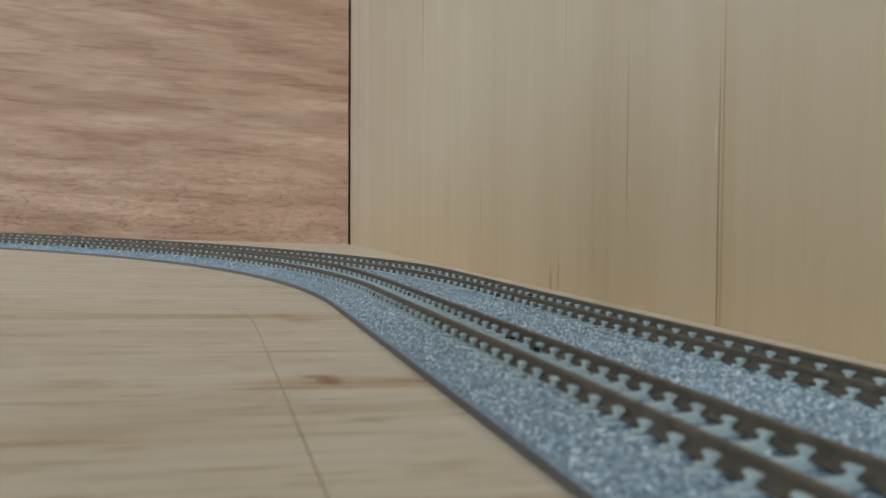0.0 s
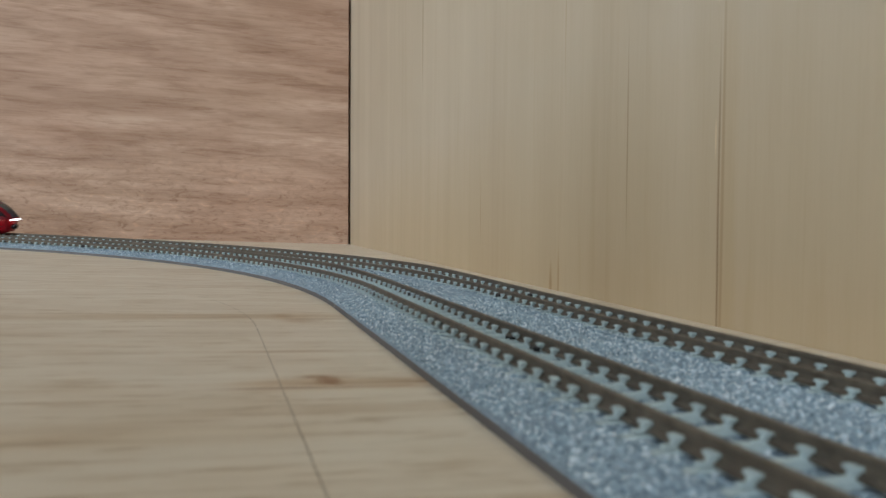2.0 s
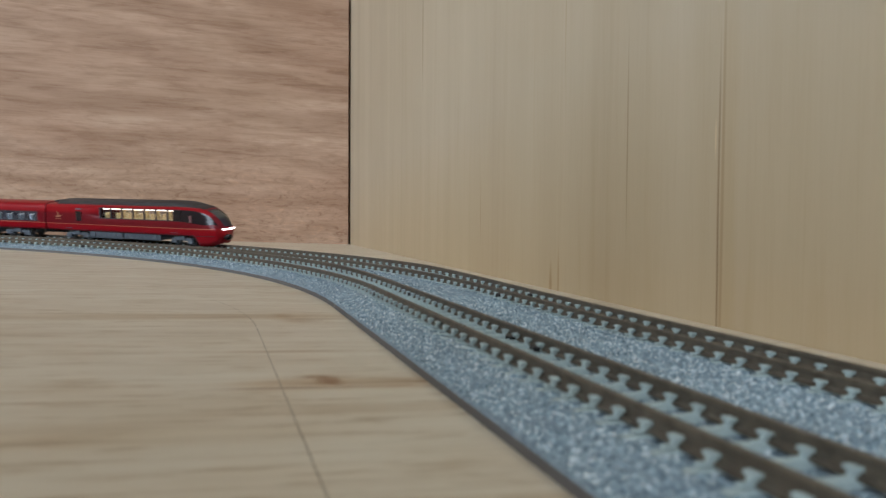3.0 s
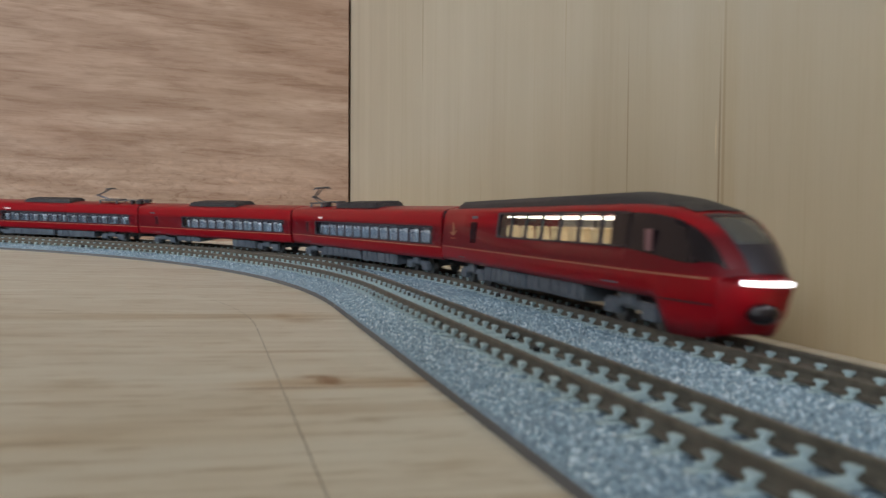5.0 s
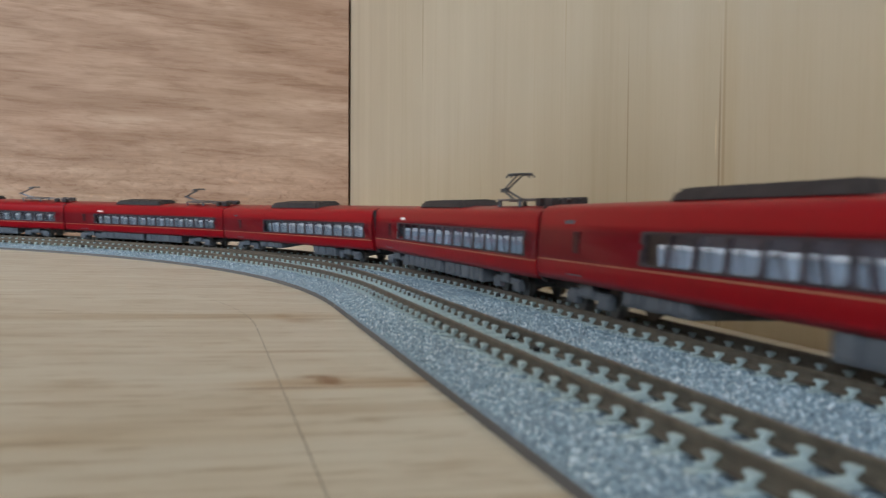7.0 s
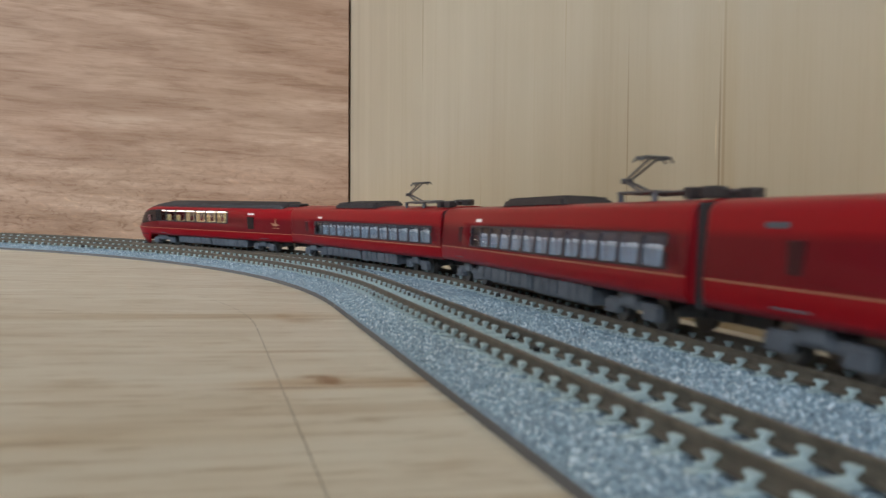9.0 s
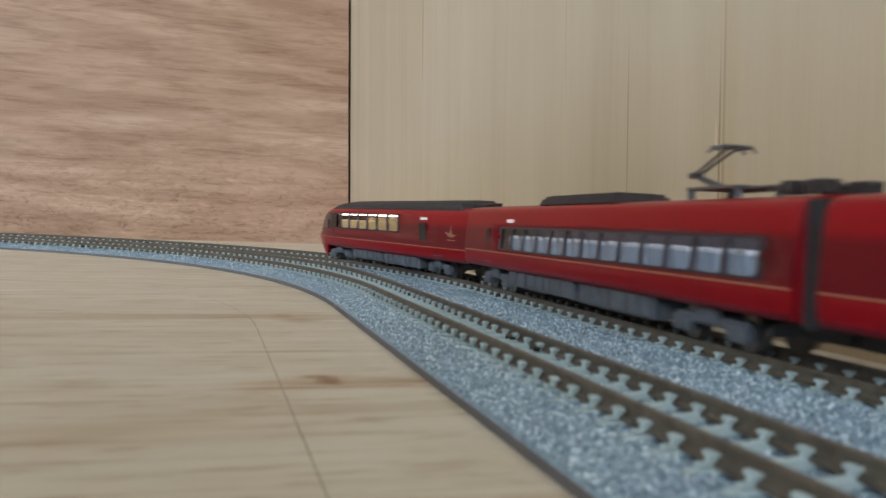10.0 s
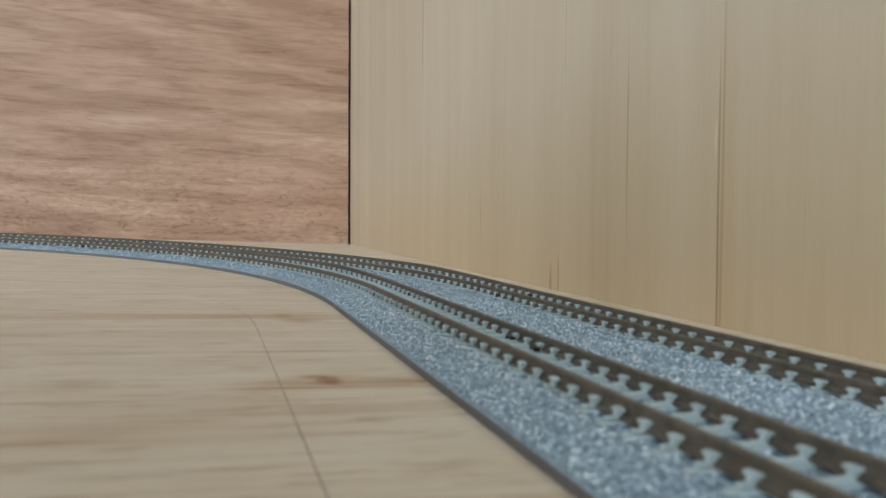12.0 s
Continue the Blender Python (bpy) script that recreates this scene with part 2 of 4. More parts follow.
grey_bed = Mat("grey_ballast_bed", (0.2, 0.25, 0.3), 0.6, spec=0.5)
v = grey_bed.coords((1, 1, 1))
cell = grey_bed.node("ShaderNodeTexVoronoi", Scale=1500.0)
grey_bed.link(v, cell.inputs["Vector"])
speck = grey_bed.noise(v, 900, 3, 0.7)
patch = grey_bed.noise(v, 60, 3)
c = grey_bed.mix(grey_bed.ramp(speck, [(0.3, (0.16, 0.23, 0.29)), (0.55, (0.29, 0.39, 0.465)), (0.75, (0.47, 0.585, 0.66))]),
                 grey_bed.ramp(patch, [(0.35, (0.82, 0.82, 0.84)), (0.65, (1, 1, 1))]), 1.0, "MULTIPLY")
grey_bed.colour(c)
grey_bed.bump(cell.outputs["Distance"], 0.9, 0.0004)
grain_mat = Mat("ballast_grain", (0.25, 0.3, 0.35), 0.25, spec=0.8)
geo = grain_mat.t.nodes.new("ShaderNodeNewGeometry")
grain_mat.colour(grain_mat.ramp(geo.outputs["Random Per Island"], [(0.0, (0.1, 0.16, 0.205)), (0.5, (0.27, 0.38, 0.46)), (0.78, (0.5, 0.64, 0.73)), (1.0, (0.92, 0.98, 0.99))]))
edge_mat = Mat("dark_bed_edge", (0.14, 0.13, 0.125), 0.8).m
concrete = Mat("sleeper_concrete", (0.47, 0.5, 0.49), 0.7, spec=0.35)
n1 = concrete.noise(concrete.coords((1, 1, 1)), 1400, 3)
concrete.colour(concrete.ramp(n1, [(0.3, (0.4, 0.5, 0.515)), (0.7, (0.55, 0.655, 0.66))]))
steel = Mat("browned_rail", (0.15, 0.125, 0.095), 0.5, metal=0.15)
n1 = steel.noise(steel.coords((1, 1, 1)), 500, 4)
steel.colour(steel.ramp(n1, [(0.3, (0.09, 0.074, 0.055)), (0.7, (0.155, 0.128, 0.097))]))
black = Mat("black_plastic", (0.02, 0.02, 0.022), 0.5).m

BED = [(-14.9, 0.0), (-14.9, 1.2), (-14.3, 1.5), (-8.6, 3.3), (-6.9, 3.25), (-3.4, 3.05), (3.4, 3.05), (6.9, 3.25), (9.4, 3.3), (12.0, 3.0), (21.0, 3.0), (24.4, 3.4), (GAP - 3.4, 3.05), (GAP + 3.4, 3.05),
       (GAP + 8.6, 3.3), (GAP + 14.3, 1.5), (GAP + 14.9, 1.2), (GAP + 14.9, 0.0)]


def swept(bm, profile, s0, s1, step=6.0, closed=False):
    """Sweeps a profile of (off, z) along the line from s0 to s1, in mm."""
    n = max(1, round((s1 - s0) / step))
    rings = []
    for i in range(n + 1):
        s = s0 + (s1 - s0) * i / n
        ring = []
        for off, z in profile:
            x, y, _ = place(off, s)
            ring.append(bm.verts.new((x * MM, y * MM, (z + (lift(off, s) if z > 0.5 else 0)) * MM)))
        rings.append(ring)
    m = len(profile)
    for a, b in zip(rings, rings[1:]):
        for j in range(m if closed else m - 1):
            bm.faces.new((a[j], a[(j + 1) % m], b[(j + 1) % m], b[j]))
    if closed:
        bm.faces.new(rings[0][::-1])
        bm.faces.new(rings[-1])
    bmesh.ops.recalc_face_normals(bm, faces=bm.faces)
    return bm


def rail_profile(c):
    b, t = RAIL_Z - 2.1, RAIL_Z
    return [(c - 0.85, b), (c - 0.85, b + 0.3), (c - 0.3, b + 0.55), (c - 0.3, t - 0.75), (c - 0.42, t - 0.55), (c - 0.42, t - 0.08), (c - 0.3, t),
            (c + 0.3, t), (c + 0.42, t - 0.08), (c + 0.42, t - 0.55), (c + 0.3, t - 0.75), (c + 0.3, b + 0.55), (c + 0.85, b + 0.3), (c + 0.85, b)]


def sleeper_mesh():
    """A concrete sleeper with sloping ends and four T-shaped rail clips, in mm turned to metres, lying across x."""
    bm = bmesh.new()

    def slab(xa, xb, za, zb, half, low=2.7):
        hexa(bm, [Vector(v) * MM for v in ((xa, -half, low), (xb, -half, low), (xb, half, low), (xa, half, low),
                                           (xa, -half * 0.85, za), (xb, -half * 0.85, zb), (xb, half * 0.85, zb), (xa, half * 0.85, za))])

    slab(-3.2, 3.2, 3.75, 3.75, 0.7)
    slab(-8.0, -3.2, 3.25, 3.75, 0.66)
    slab(3.2, 8.0, 3.75, 3.25, 0.66)
    for c in (-4.5, 4.5):
        for side in (-1, 1):
            a, b = sorted((c + side * 0.46, c + side * 1.3))
            box(bm, a * MM, b * MM, -0.74 * MM, 0.74 * MM, 4.42 * MM, 4.76 * MM, 0.05 * MM)
            box(bm, a * MM, b * MM, -0.26 * MM, 0.26 * MM, 3.7 * MM, 4.44 * MM)
            a, b = sorted((c + side * 1.28, c + side * 2.2))
            box(bm, a * MM, b * MM, -0.3 * MM, 0.3 * MM, 3.6 * MM, 3.95 * MM, 0.06 * MM)
    bmesh.ops.recalc_face_normals(bm, faces=bm.faces)
    return to_mesh(bm, "sleeper", concrete.m)


SLEEPER = sleeper_mesh()
PITCH = 5.167
SHIFT = 0.686


def sleeper_pose(c, s):
    x, y, a = place(c, s)
    k = lift(c + 4.5, s) - lift(c - 4.5, s)
    z = lift(c - 4.5, s) + k / 2
    return Matrix.Translation((x * MM, y * MM, z * MM)) @ Matrix.Rotation(a, 4, "Z") @ Matrix.Rotation(-math.atan2(k, 9.0), 4, "Y")


def grains(s0, s1, count, seed, size):
    """Loose-looking ballast stones moulded on the bed, as one mesh."""
    rng = np.random.default_rng(seed)
    tops = BED[2:-2]
    offs, zs = [p[0] for p in tops], [p[1] for p in tops]
    verts, faces = [], []
    base = np.array([(1, 1, 1), (1, -1, -1), (-1, 1, -1), (-1, -1, 1), (0.9, -0.9, 0.8), (-0.9, 0.9, 0.8)], float)
    tri = [(0, 4, 1), (0, 1, 2), (0, 2, 5), (0, 5, 3), (0, 3, 4), (3, 2, 1), (3, 1, 4), (3, 5, 2)]
    for _ in range(count):
        off = rng.uniform(-14.3, GAP + 12)
        s = rng.uniform(s0, s1)
        inner = abs(off) if off < GAP / 2 else abs(off - GAP)
        ph = (s / PITCH - SHIFT + 0.5) % 1.0
        if inner < 8.2 and (abs(ph - 0.5) < 0.2 or abs(inner - 4.5) < 1.2):
            continue
        z = float(np.interp(off, offs, zs)) + lift(off, s)
        x, y, _ = place(off, s)
        q = Euler(rng.uniform(0, 6.28, 3)).to_matrix()
        k = size * rng.uniform(0.55, 1.25) * np.array([1, rng.uniform(0.6, 1), rng.uniform(0.5, 0.9)])
        pts = (base * k) @ np.array(q) + (x, y, z)
        i = len(verts)
        verts.extend((pts * MM).tolist())
        faces.extend([(a + i, b + i, c + i) for a, b, c in tri])
    me = bpy.data.meshes.new("ballast")
    me.from_pydata(verts, [], faces)
    me.materials.append(grain_mat.m)
    return me


def track_piece(s0, s1, label, near, seed):
    thing = new("double_track_section")
    tagged(thing, label, "model track", group="track sections")
    bed = part("roadbed", swept(bmesh.new(), BED[1:-1], s0 + 0.1, s1 - 0.1), grey_bed.m, thing, "grey moulded ballast roadbed")
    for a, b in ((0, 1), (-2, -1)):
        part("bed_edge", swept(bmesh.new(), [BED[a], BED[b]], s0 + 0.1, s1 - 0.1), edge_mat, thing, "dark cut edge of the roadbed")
    for c in (-4.5, 4.5, GAP - 4.5, GAP + 4.5):
        part("rail", swept(bmesh.new(), rail_profile(c), s0 + 0.15, s1 - 0.15, 8.0, True), steel.m, thing, "brown weathered rail")
    for c in (-4.5, 4.5, GAP - 4.5, GAP + 4.5):
        part("rail_joiner", swept(bmesh.new(), [(c - 1.0, 3.5), (c - 1.0, 4.4), (c - 0.35, 4.6), (c + 0.35, 4.6), (c + 1.0, 4.4), (c + 1.0, 3.5)], s1 - 4.4, s1 - 0.2, 2.0, True), black, thing, "dark rail joiner")
    n = round((s1 - s0) / PITCH)
    for c in (0.0, GAP):
        if near:
            for i in range(n):
                s = s0 + (i + SHIFT) * (s1 - s0) / n
                sl = new("sleeper", SLEEPER)
                sl.parent = thing
                sl.matrix_basis = sleeper_pose(c, s)
        else:
            bm = bmesh.new()
            for i in range(n):
                s = s0 + (i + SHIFT) * (s1 - s0) / n
                k = len(bm.verts)
                bm.from_mesh(SLEEPER)
                bm.verts.ensure_lookup_table()
                bmesh.ops.transform(bm, matrix=sleeper_pose(c, s), verts=bm.verts[k:])
            tagged(part("sleepers", bm, concrete.m, thing), kind="stuff")
    if near:
        st = new("ballast", grains(s0, s1, near, seed, 0.165))
        st.parent = thing
        tagged(st, "grey speckled ballast stones", kind="stuff")
    if s0 == -248:
        for hx, hy in ((2.9, -78.6), (2.8, -89.2)):
            part("feeder_hole", boxed((hx - 0.55) * MM, (hx + 0.55) * MM, (hy - 0.9) * MM, (hy + 0.9) * MM, 3.5 * MM, 4.2 * MM), black, thing, "small black feeder hole")
    return thing


Q = R_IN * math.pi / 4
track_piece(-248, 0, "straight double track section with concrete sleepers on grey roadbed", 105000, 1)
track_piece(0, Q, "canted curved double track section on grey roadbed", 36000, 2)
track_piece(Q, 2 * Q, "canted curved double track section on grey roadbed", 16000, 3)
for k in range(1, 6):
    track_piece(-248 * (k + 1), -248 * k, "straight double track section with concrete sleepers on grey roadbed", 0, 0)
for k in range(5):
    track_piece(2 * Q + 248 * k, 2 * Q + 248 * (k + 1), "straight double track section beside the lauan board", 0, 0)

# pencil line drawn round the curve on the board
graphite = Mat("graphite", (0.28, 0.225, 0.17), 0.6).m
bm = bmesh.new()
rows = []
for i in range(61):
    s = -175 + 205 * i / 60
    k = max(0.0, s + 38) / 190
    px, py = (-35.4 - 0.009 * min(s + 80, 42), s) if k == 0 else (-35.8 - 190 * (1 - math.cos(k)), -38 + 190 * math.sin(k))
    rows.append([bm.verts.new(((px + d * math.cos(k)) * MM, (py + d * math.sin(k)) * MM, 0.00006)) for d in (-0.06, 0.06)])
for a, b in zip(rows, rows[1:]):
    bm.faces.new((a[0], a[1], b[1], b[0]))
tagged(part("pencil_line", bm, graphite), "thin pencil line drawn on the pine board", "pencil line")


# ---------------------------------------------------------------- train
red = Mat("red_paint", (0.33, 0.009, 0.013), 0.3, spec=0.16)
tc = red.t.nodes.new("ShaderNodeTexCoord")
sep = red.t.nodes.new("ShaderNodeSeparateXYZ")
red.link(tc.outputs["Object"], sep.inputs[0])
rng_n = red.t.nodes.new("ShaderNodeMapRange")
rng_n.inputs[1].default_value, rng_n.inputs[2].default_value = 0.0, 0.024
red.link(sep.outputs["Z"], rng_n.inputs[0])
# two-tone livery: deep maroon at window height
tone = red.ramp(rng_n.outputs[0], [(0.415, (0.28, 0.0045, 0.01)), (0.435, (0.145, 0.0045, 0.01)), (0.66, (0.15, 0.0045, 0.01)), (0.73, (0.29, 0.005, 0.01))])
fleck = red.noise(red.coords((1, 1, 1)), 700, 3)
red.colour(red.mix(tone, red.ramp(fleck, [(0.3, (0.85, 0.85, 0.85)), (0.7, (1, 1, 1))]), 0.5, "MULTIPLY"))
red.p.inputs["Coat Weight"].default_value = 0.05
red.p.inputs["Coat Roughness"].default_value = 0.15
plain_red = Mat("plain_red_paint", (0.27, 0.006, 0.013), 0.3)
gold = Mat("gold_paint", (0.4, 0.19, 0.11), 0.45, metal=0.2).m
roof_dark = Mat("dark_roof", (0.05, 0.042, 0.045), 0.6)
n1 = roof_dark.noise(roof_dark.coords((1, 1, 1)), 400, 4)
roof_dark.colour(roof_dark.ramp(n1, [(0.3, (0.024, 0.019, 0.021)), (0.7, (0.042, 0.035, 0.037))]))
glass = Mat("tinted_glass", (0.75, 0.78, 0.82), 0.03)
glass.p.inputs["Transmission Weight"].default_value = 1.0
glass.p.inputs["IOR"].default_value = 1.25
frame_dark = Mat("dark_window_frame", (0.025, 0.02, 0.03), 0.35).m
dark_glass = Mat("dark_glazing", (0.014, 0.009, 0.011), 0.14, spec=0.3).m
shield = Mat("windscreen_glazing", (0.075, 0.072, 0.068), 0.16, spec=0.5).m
cool_seat = Mat("grey_blue_seat", (0.24, 0.29, 0.34), 0.6).m
warm_seat = Mat("beige_seat", (0.5, 0.37, 0.19), 0.6).m
# pale tone paints the white highlights along the seat tops
headrest = Mat("headrest_painted_highlight", (0.55, 0.57, 0.58), 0.35).m
door_tint = Mat("maroon_door_glass", (0.04, 0.005, 0.009), 0.3, spec=0.3).m
under = Mat("grey_underframe", (0.24, 0.265, 0.3), 0.55)
n1 = under.noise(under.coords((1, 1, 1)), 300, 4)
under.colour(under.ramp(n1, [(0.3, (0.075, 0.087, 0.104)), (0.7, (0.125, 0.14, 0.162))]))
bellows = Mat("black_bellows", (0.03, 0.028, 0.03), 0.7).m
arm_mat = Mat("grey_metal", (0.16, 0.16, 0.17), 0.4, metal=0.7).m
wheel_mat = Mat("wheel_steel", (0.2, 0.19, 0.18), 0.35, metal=0.9).m


cabin_dark = Mat("dim_cabin_fill", (0.085, 0.085, 0.11), 0.6).m
plate_mat = Mat("pale_plate", (0.22, 0.1, 0.1), 0.5).m


def glow(name, colour, strength):
    g = Mat(name, colour, 0.4)
    g.p.inputs["Emission Color"].default_value = (*colour, 1)
    g.p.inputs["Emission Strength"].default_value = strength
    return g.m


cool_glow = glow("cool_cabin_light", (0.85, 0.93, 1.0), 3.2)
warm_glow = glow("warm_cabin_light", (1.0, 0.88, 0.72), 4.5)
head_glow = glow("headlight_glow", (0.95, 0.95, 1.0), 3.2)
sign_glow = glow("sign_glow", (0.62, 0.57, 0.55), 0.35)

# half section of the body, outside, from the skirt up to the roof's middle: (half width, height) in mm over the rail
HALF = [(8.7, 5.9), (9.15, 7.2), (9.35, 9.5), (9.36, 11.0), (9.18, 14.0), (8.97, 16.1), (8.85, 17.4), (8.6, 19.6), (8.05, 20.65), (7.2, 21.25), (5.0, 21.7), (2.5, 21.9), (0.0, 21.95)]


def side_w(z):
    """Half width of the body's side at height z, in mm."""
    return float(np.interp(z, [p[1] for p in HALF[:8]], [p[0] for p in HALF[:8]]))


def shell(xs, skip, shape=None):
    """The outside skin over the stations xs, in mm, mirrored; skip(x, z) leaves a face out. shape bends a point."""
    bm = bmesh.new()
    full = HALF + [(-w, z) for w, z in HALF[-2::-1]]
    rings = []
    for x in xs:
        ring = []
        for w, z in full:
            p = shape(x, w, z) if shape else (x, w, z)
            ring.append(bm.verts.new(Vector(p) * MM))
        rings.append(ring)
    for i, (a, b) in enumerate(zip(rings, rings[1:])):
        xm = (xs[i] + xs[i + 1]) / 2
        for j in range(len(full) - 1):
            zm = (full[j][1] + full[j + 1][1]) / 2
            if skip and skip(xm, zm):
                continue
            bm.faces.new((a[j], b[j], b[j + 1], a[j + 1]))
    bmesh.ops.recalc_face_normals(bm, faces=bm.faces)
    return bm


def solid(ob, thick):
    m = ob.modifiers.new("thickness", "SOLIDIFY")
    m.thickness, m.offset = thick * MM, -1
    return ob


def end_wall(x, inset=0.0):
    bm = bmesh.new()
    full = HALF + [(-w, z) for w, z in HALF[-2::-1]]
    d = 0.4 if x < 0 else -0.4
    va = [bm.verts.new(Vector((x, w, z)) * MM) for w, z in full]
    vb = [bm.verts.new(Vector((x + d, w * 0.99, z)) * MM) for w, z in full]
    bm.faces.new(va)
    bm.faces.new(vb[::-1])
    for i in range(len(full)):
        j = (i + 1) % len(full)
        bm.faces.new((va[i], va[j], vb[j], vb[i]))
    bmesh.ops.recalc_face_normals(bm, faces=bm.faces)
    return bm


def window_ring(step, z0, z1, side):
    """A dark frame one pane wide, with a round-cornered opening, following the slope of the body's side."""
    bm = bmesh.new()
    hw, r = step / 2 - 0.55, 0.75
    za, zb = z0 + 0.05, z1 - 0.05
    outer = [(step / 2, z1 + 0.4), (-step / 2, z1 + 0.4), (-step / 2, z0 - 0.35), (step / 2, z0 - 0.35)]
    centres = [(hw - r, zb - r), (-hw + r, zb - r), (-hw + r, za + r), (hw - r, za + r)]
    loop = []
    for q, (cx, cz) in enumerate(centres):
        for k in range(4):
            a = math.pi / 2 * (q + k / 3)
            loop.append((cx + r * math.cos(a), cz + r * math.sin(a), q))

    def at(x, z, d):
        return bm.verts.new((x * MM, side * (side_w(z) + d) * MM, z * MM))

    front = [at(x, z, 0.05) for x, z, _ in loop]
    back = [at(x, z, -0.3) for x, z, _ in loop]
    corner = [at(x, z, 0.05) for x, z in outer]
    for a in range(len(loop)):
        b = (a + 1) % len(loop)
        qa, qb = loop[a][2], loop[b][2]
        bm.faces.new((front[a], front[b], corner[qa]) if qa == qb else (front[a], front[b], corner[qb], corner[qa]))
        bm.faces.new((front[a], back[a], back[b], front[b]))
    bmesh.ops.recalc_face_normals(bm, faces=bm.faces)
    return bm


def leaning_slab(xa, xb, z0, z1, d0, d1, side):
    """A thin slab along the body's side, from depth d0 to d1 measured outwards from the skin."""
    c = []
    for z in (z0, z1):
        ya, yb = side * (side_w(z) + d0), side * (side_w(z) + d1)
        c += [Vector(v) * MM for v in ((xa, ya, z), (xb, ya, z), (xb, yb, z), (xa, yb, z))]
    bm = hexa(bmesh.new(), c)
    bmesh.ops.recalc_face_normals(bm, faces=bm.faces)
    return bm


def glazing(thing, x0, x1, z0, z1, n):
    """A row of n round-cornered panes in dark frames on both sides of the car."""
    step = (x1 - x0) / n
    for side in (1, -1):
        pane = to_mesh(leaning_slab(-step / 2, step / 2, z0 - 0.1, z1 + 0.1, -0.45, -0.25, side), "window_pane", glass.m)
        ring = to_mesh(window_ring(step, z0, z1, side), "window_frame", frame_dark)
        for i in range(n):
            for name, me in (("window_pane", pane), ("window_frame", ring)):
                ob = new(name, me)
                ob.parent = thing
                ob.location = ((x0 + (i + 0.5) * step) * MM, 0, 0)
                ob.visible_shadow = name == "window_frame"
        for xa, xb in ((x0 - 0.9, x0), (x1, x1 + 0.9)):
            part("window_surround", leaning_slab(xa, xb, z0 - 0.2, z1 + 0.25, -0.2, 0.05, side), frame_dark, thing, "black window surround")


def seats(thing, xs, material, top):
    """Rows of paired seats: cushion, leaning rounded backrest and a headrest, paler on cool seats to paint in
    highlights.
    """
    bm = bmesh.new()
    for side in (1, -1):
        for ya, yb in ((2.2, 4.7), (5.0, 7.6)) if material is cool_seat else ((4.2, 7.6),):
            y0, y1 = sorted((side * ya, side * yb))
            box(bm, -1.3 * MM, 1.9 * MM, y0 * MM, y1 * MM, (top - 6.4) * MM, (top - 4.3) * MM, 0.3 * MM)
            k = bmesh.new()
            hexa(k, [(-1.7 * MM, y0 * MM, (top - 5.4) * MM), (-0.3 * MM, y0 * MM, (top - 5.4) * MM), (-0.3 * MM, y1 * MM, (top - 5.4) * MM), (-1.7 * MM, y1 * MM, (top - 5.4) * MM),
                     (-2.6 * MM, y0 * MM, top * MM), (-1.4 * MM, y0 * MM, top * MM), (-1.4 * MM, y1 * MM, top * MM), (-2.6 * MM, y1 * MM, top * MM)])
            bmesh.ops.recalc_face_normals(k, faces=k.faces)
            bmesh.ops.bevel(k, geom=list(k.edges), offset=0.45 * MM, segments=2, affect="EDGES")
            tmp = bpy.data.meshes.new("backrest")
            k.to_mesh(tmp)
            k.free()
            bm.from_mesh(tmp)
            bpy.data.meshes.remove(tmp)
            box(bm, (-2.65) * MM, (-1.1) * MM, (y0 + 0.35) * MM, (y1 - 0.35) * MM, (top - 0.75) * MM, (top + 0.06) * MM, 0.2 * MM)
    me = to_mesh(bm, "seat_row", material)
    me.materials.append(headrest if material is cool_seat else warm_seat)
    for p in me.polygons:
        p.material_index = 1 if p.center.z > (top - 0.8) * MM else 0
    for x in xs:
        ob = new("seat_row", me)
        ob.parent = thing
        ob.location = (x * MM, 0, 0)


def bogie(thing, x):
    b = part("bogie", boxed(-9.2 * MM, 9.2 * MM, -3.6 * MM, 3.6 * MM, 2.6 * MM, 4.6 * MM, 0.3 * MM), under.m, thing, "grey bogie")
    b.location = (x * MM, 0, 0)
    for side in (1, -1):
        bm = bmesh.new()
        ys = lambda a, c: sorted((side * a * MM, side * c * MM))
        box(bm, -8.6 * MM, 8.6 * MM, *ys(5.6, 6.9), 2.9 * MM, 4.5 * MM, 0.25 * MM)
        for wx in (-6.9, 6.9):
            box(bm, (wx - 2.2) * MM, (wx + 2.2) * MM, *ys(5.5, 7.3), 1.5 * MM, 4.0 * MM, 0.4 * MM)
        box(bm, -2.6 * MM, 2.6 * MM, *ys(5.8, 7.6), 3.4 * MM, 6.2 * MM, 0.4 * MM)
        part("side_frame", bm, under.m, b)
    for wx in (-6.9, 6.9):
        bm = bmesh.new()
        for side in (1, -1):
            rod(bm, (wx * MM, side * 3.7 * MM, 2.8 * MM), (wx * MM, side * 4.75 * MM, 2.8 * MM), 2.8 * MM, 20)
            rod(bm, (wx * MM, side * 3.4 * MM, 2.8 * MM), (wx * MM, side * 3.72 * MM, 2.8 * MM), 3.3 * MM, 20)
        rod(bm, (wx * MM, -3.7 * MM, 2.8 * MM), (wx * MM, 3.7 * MM, 2.8 * MM), 0.6 * MM, 8)
        part("wheelset", bm, wheel_mat, b)
    return b


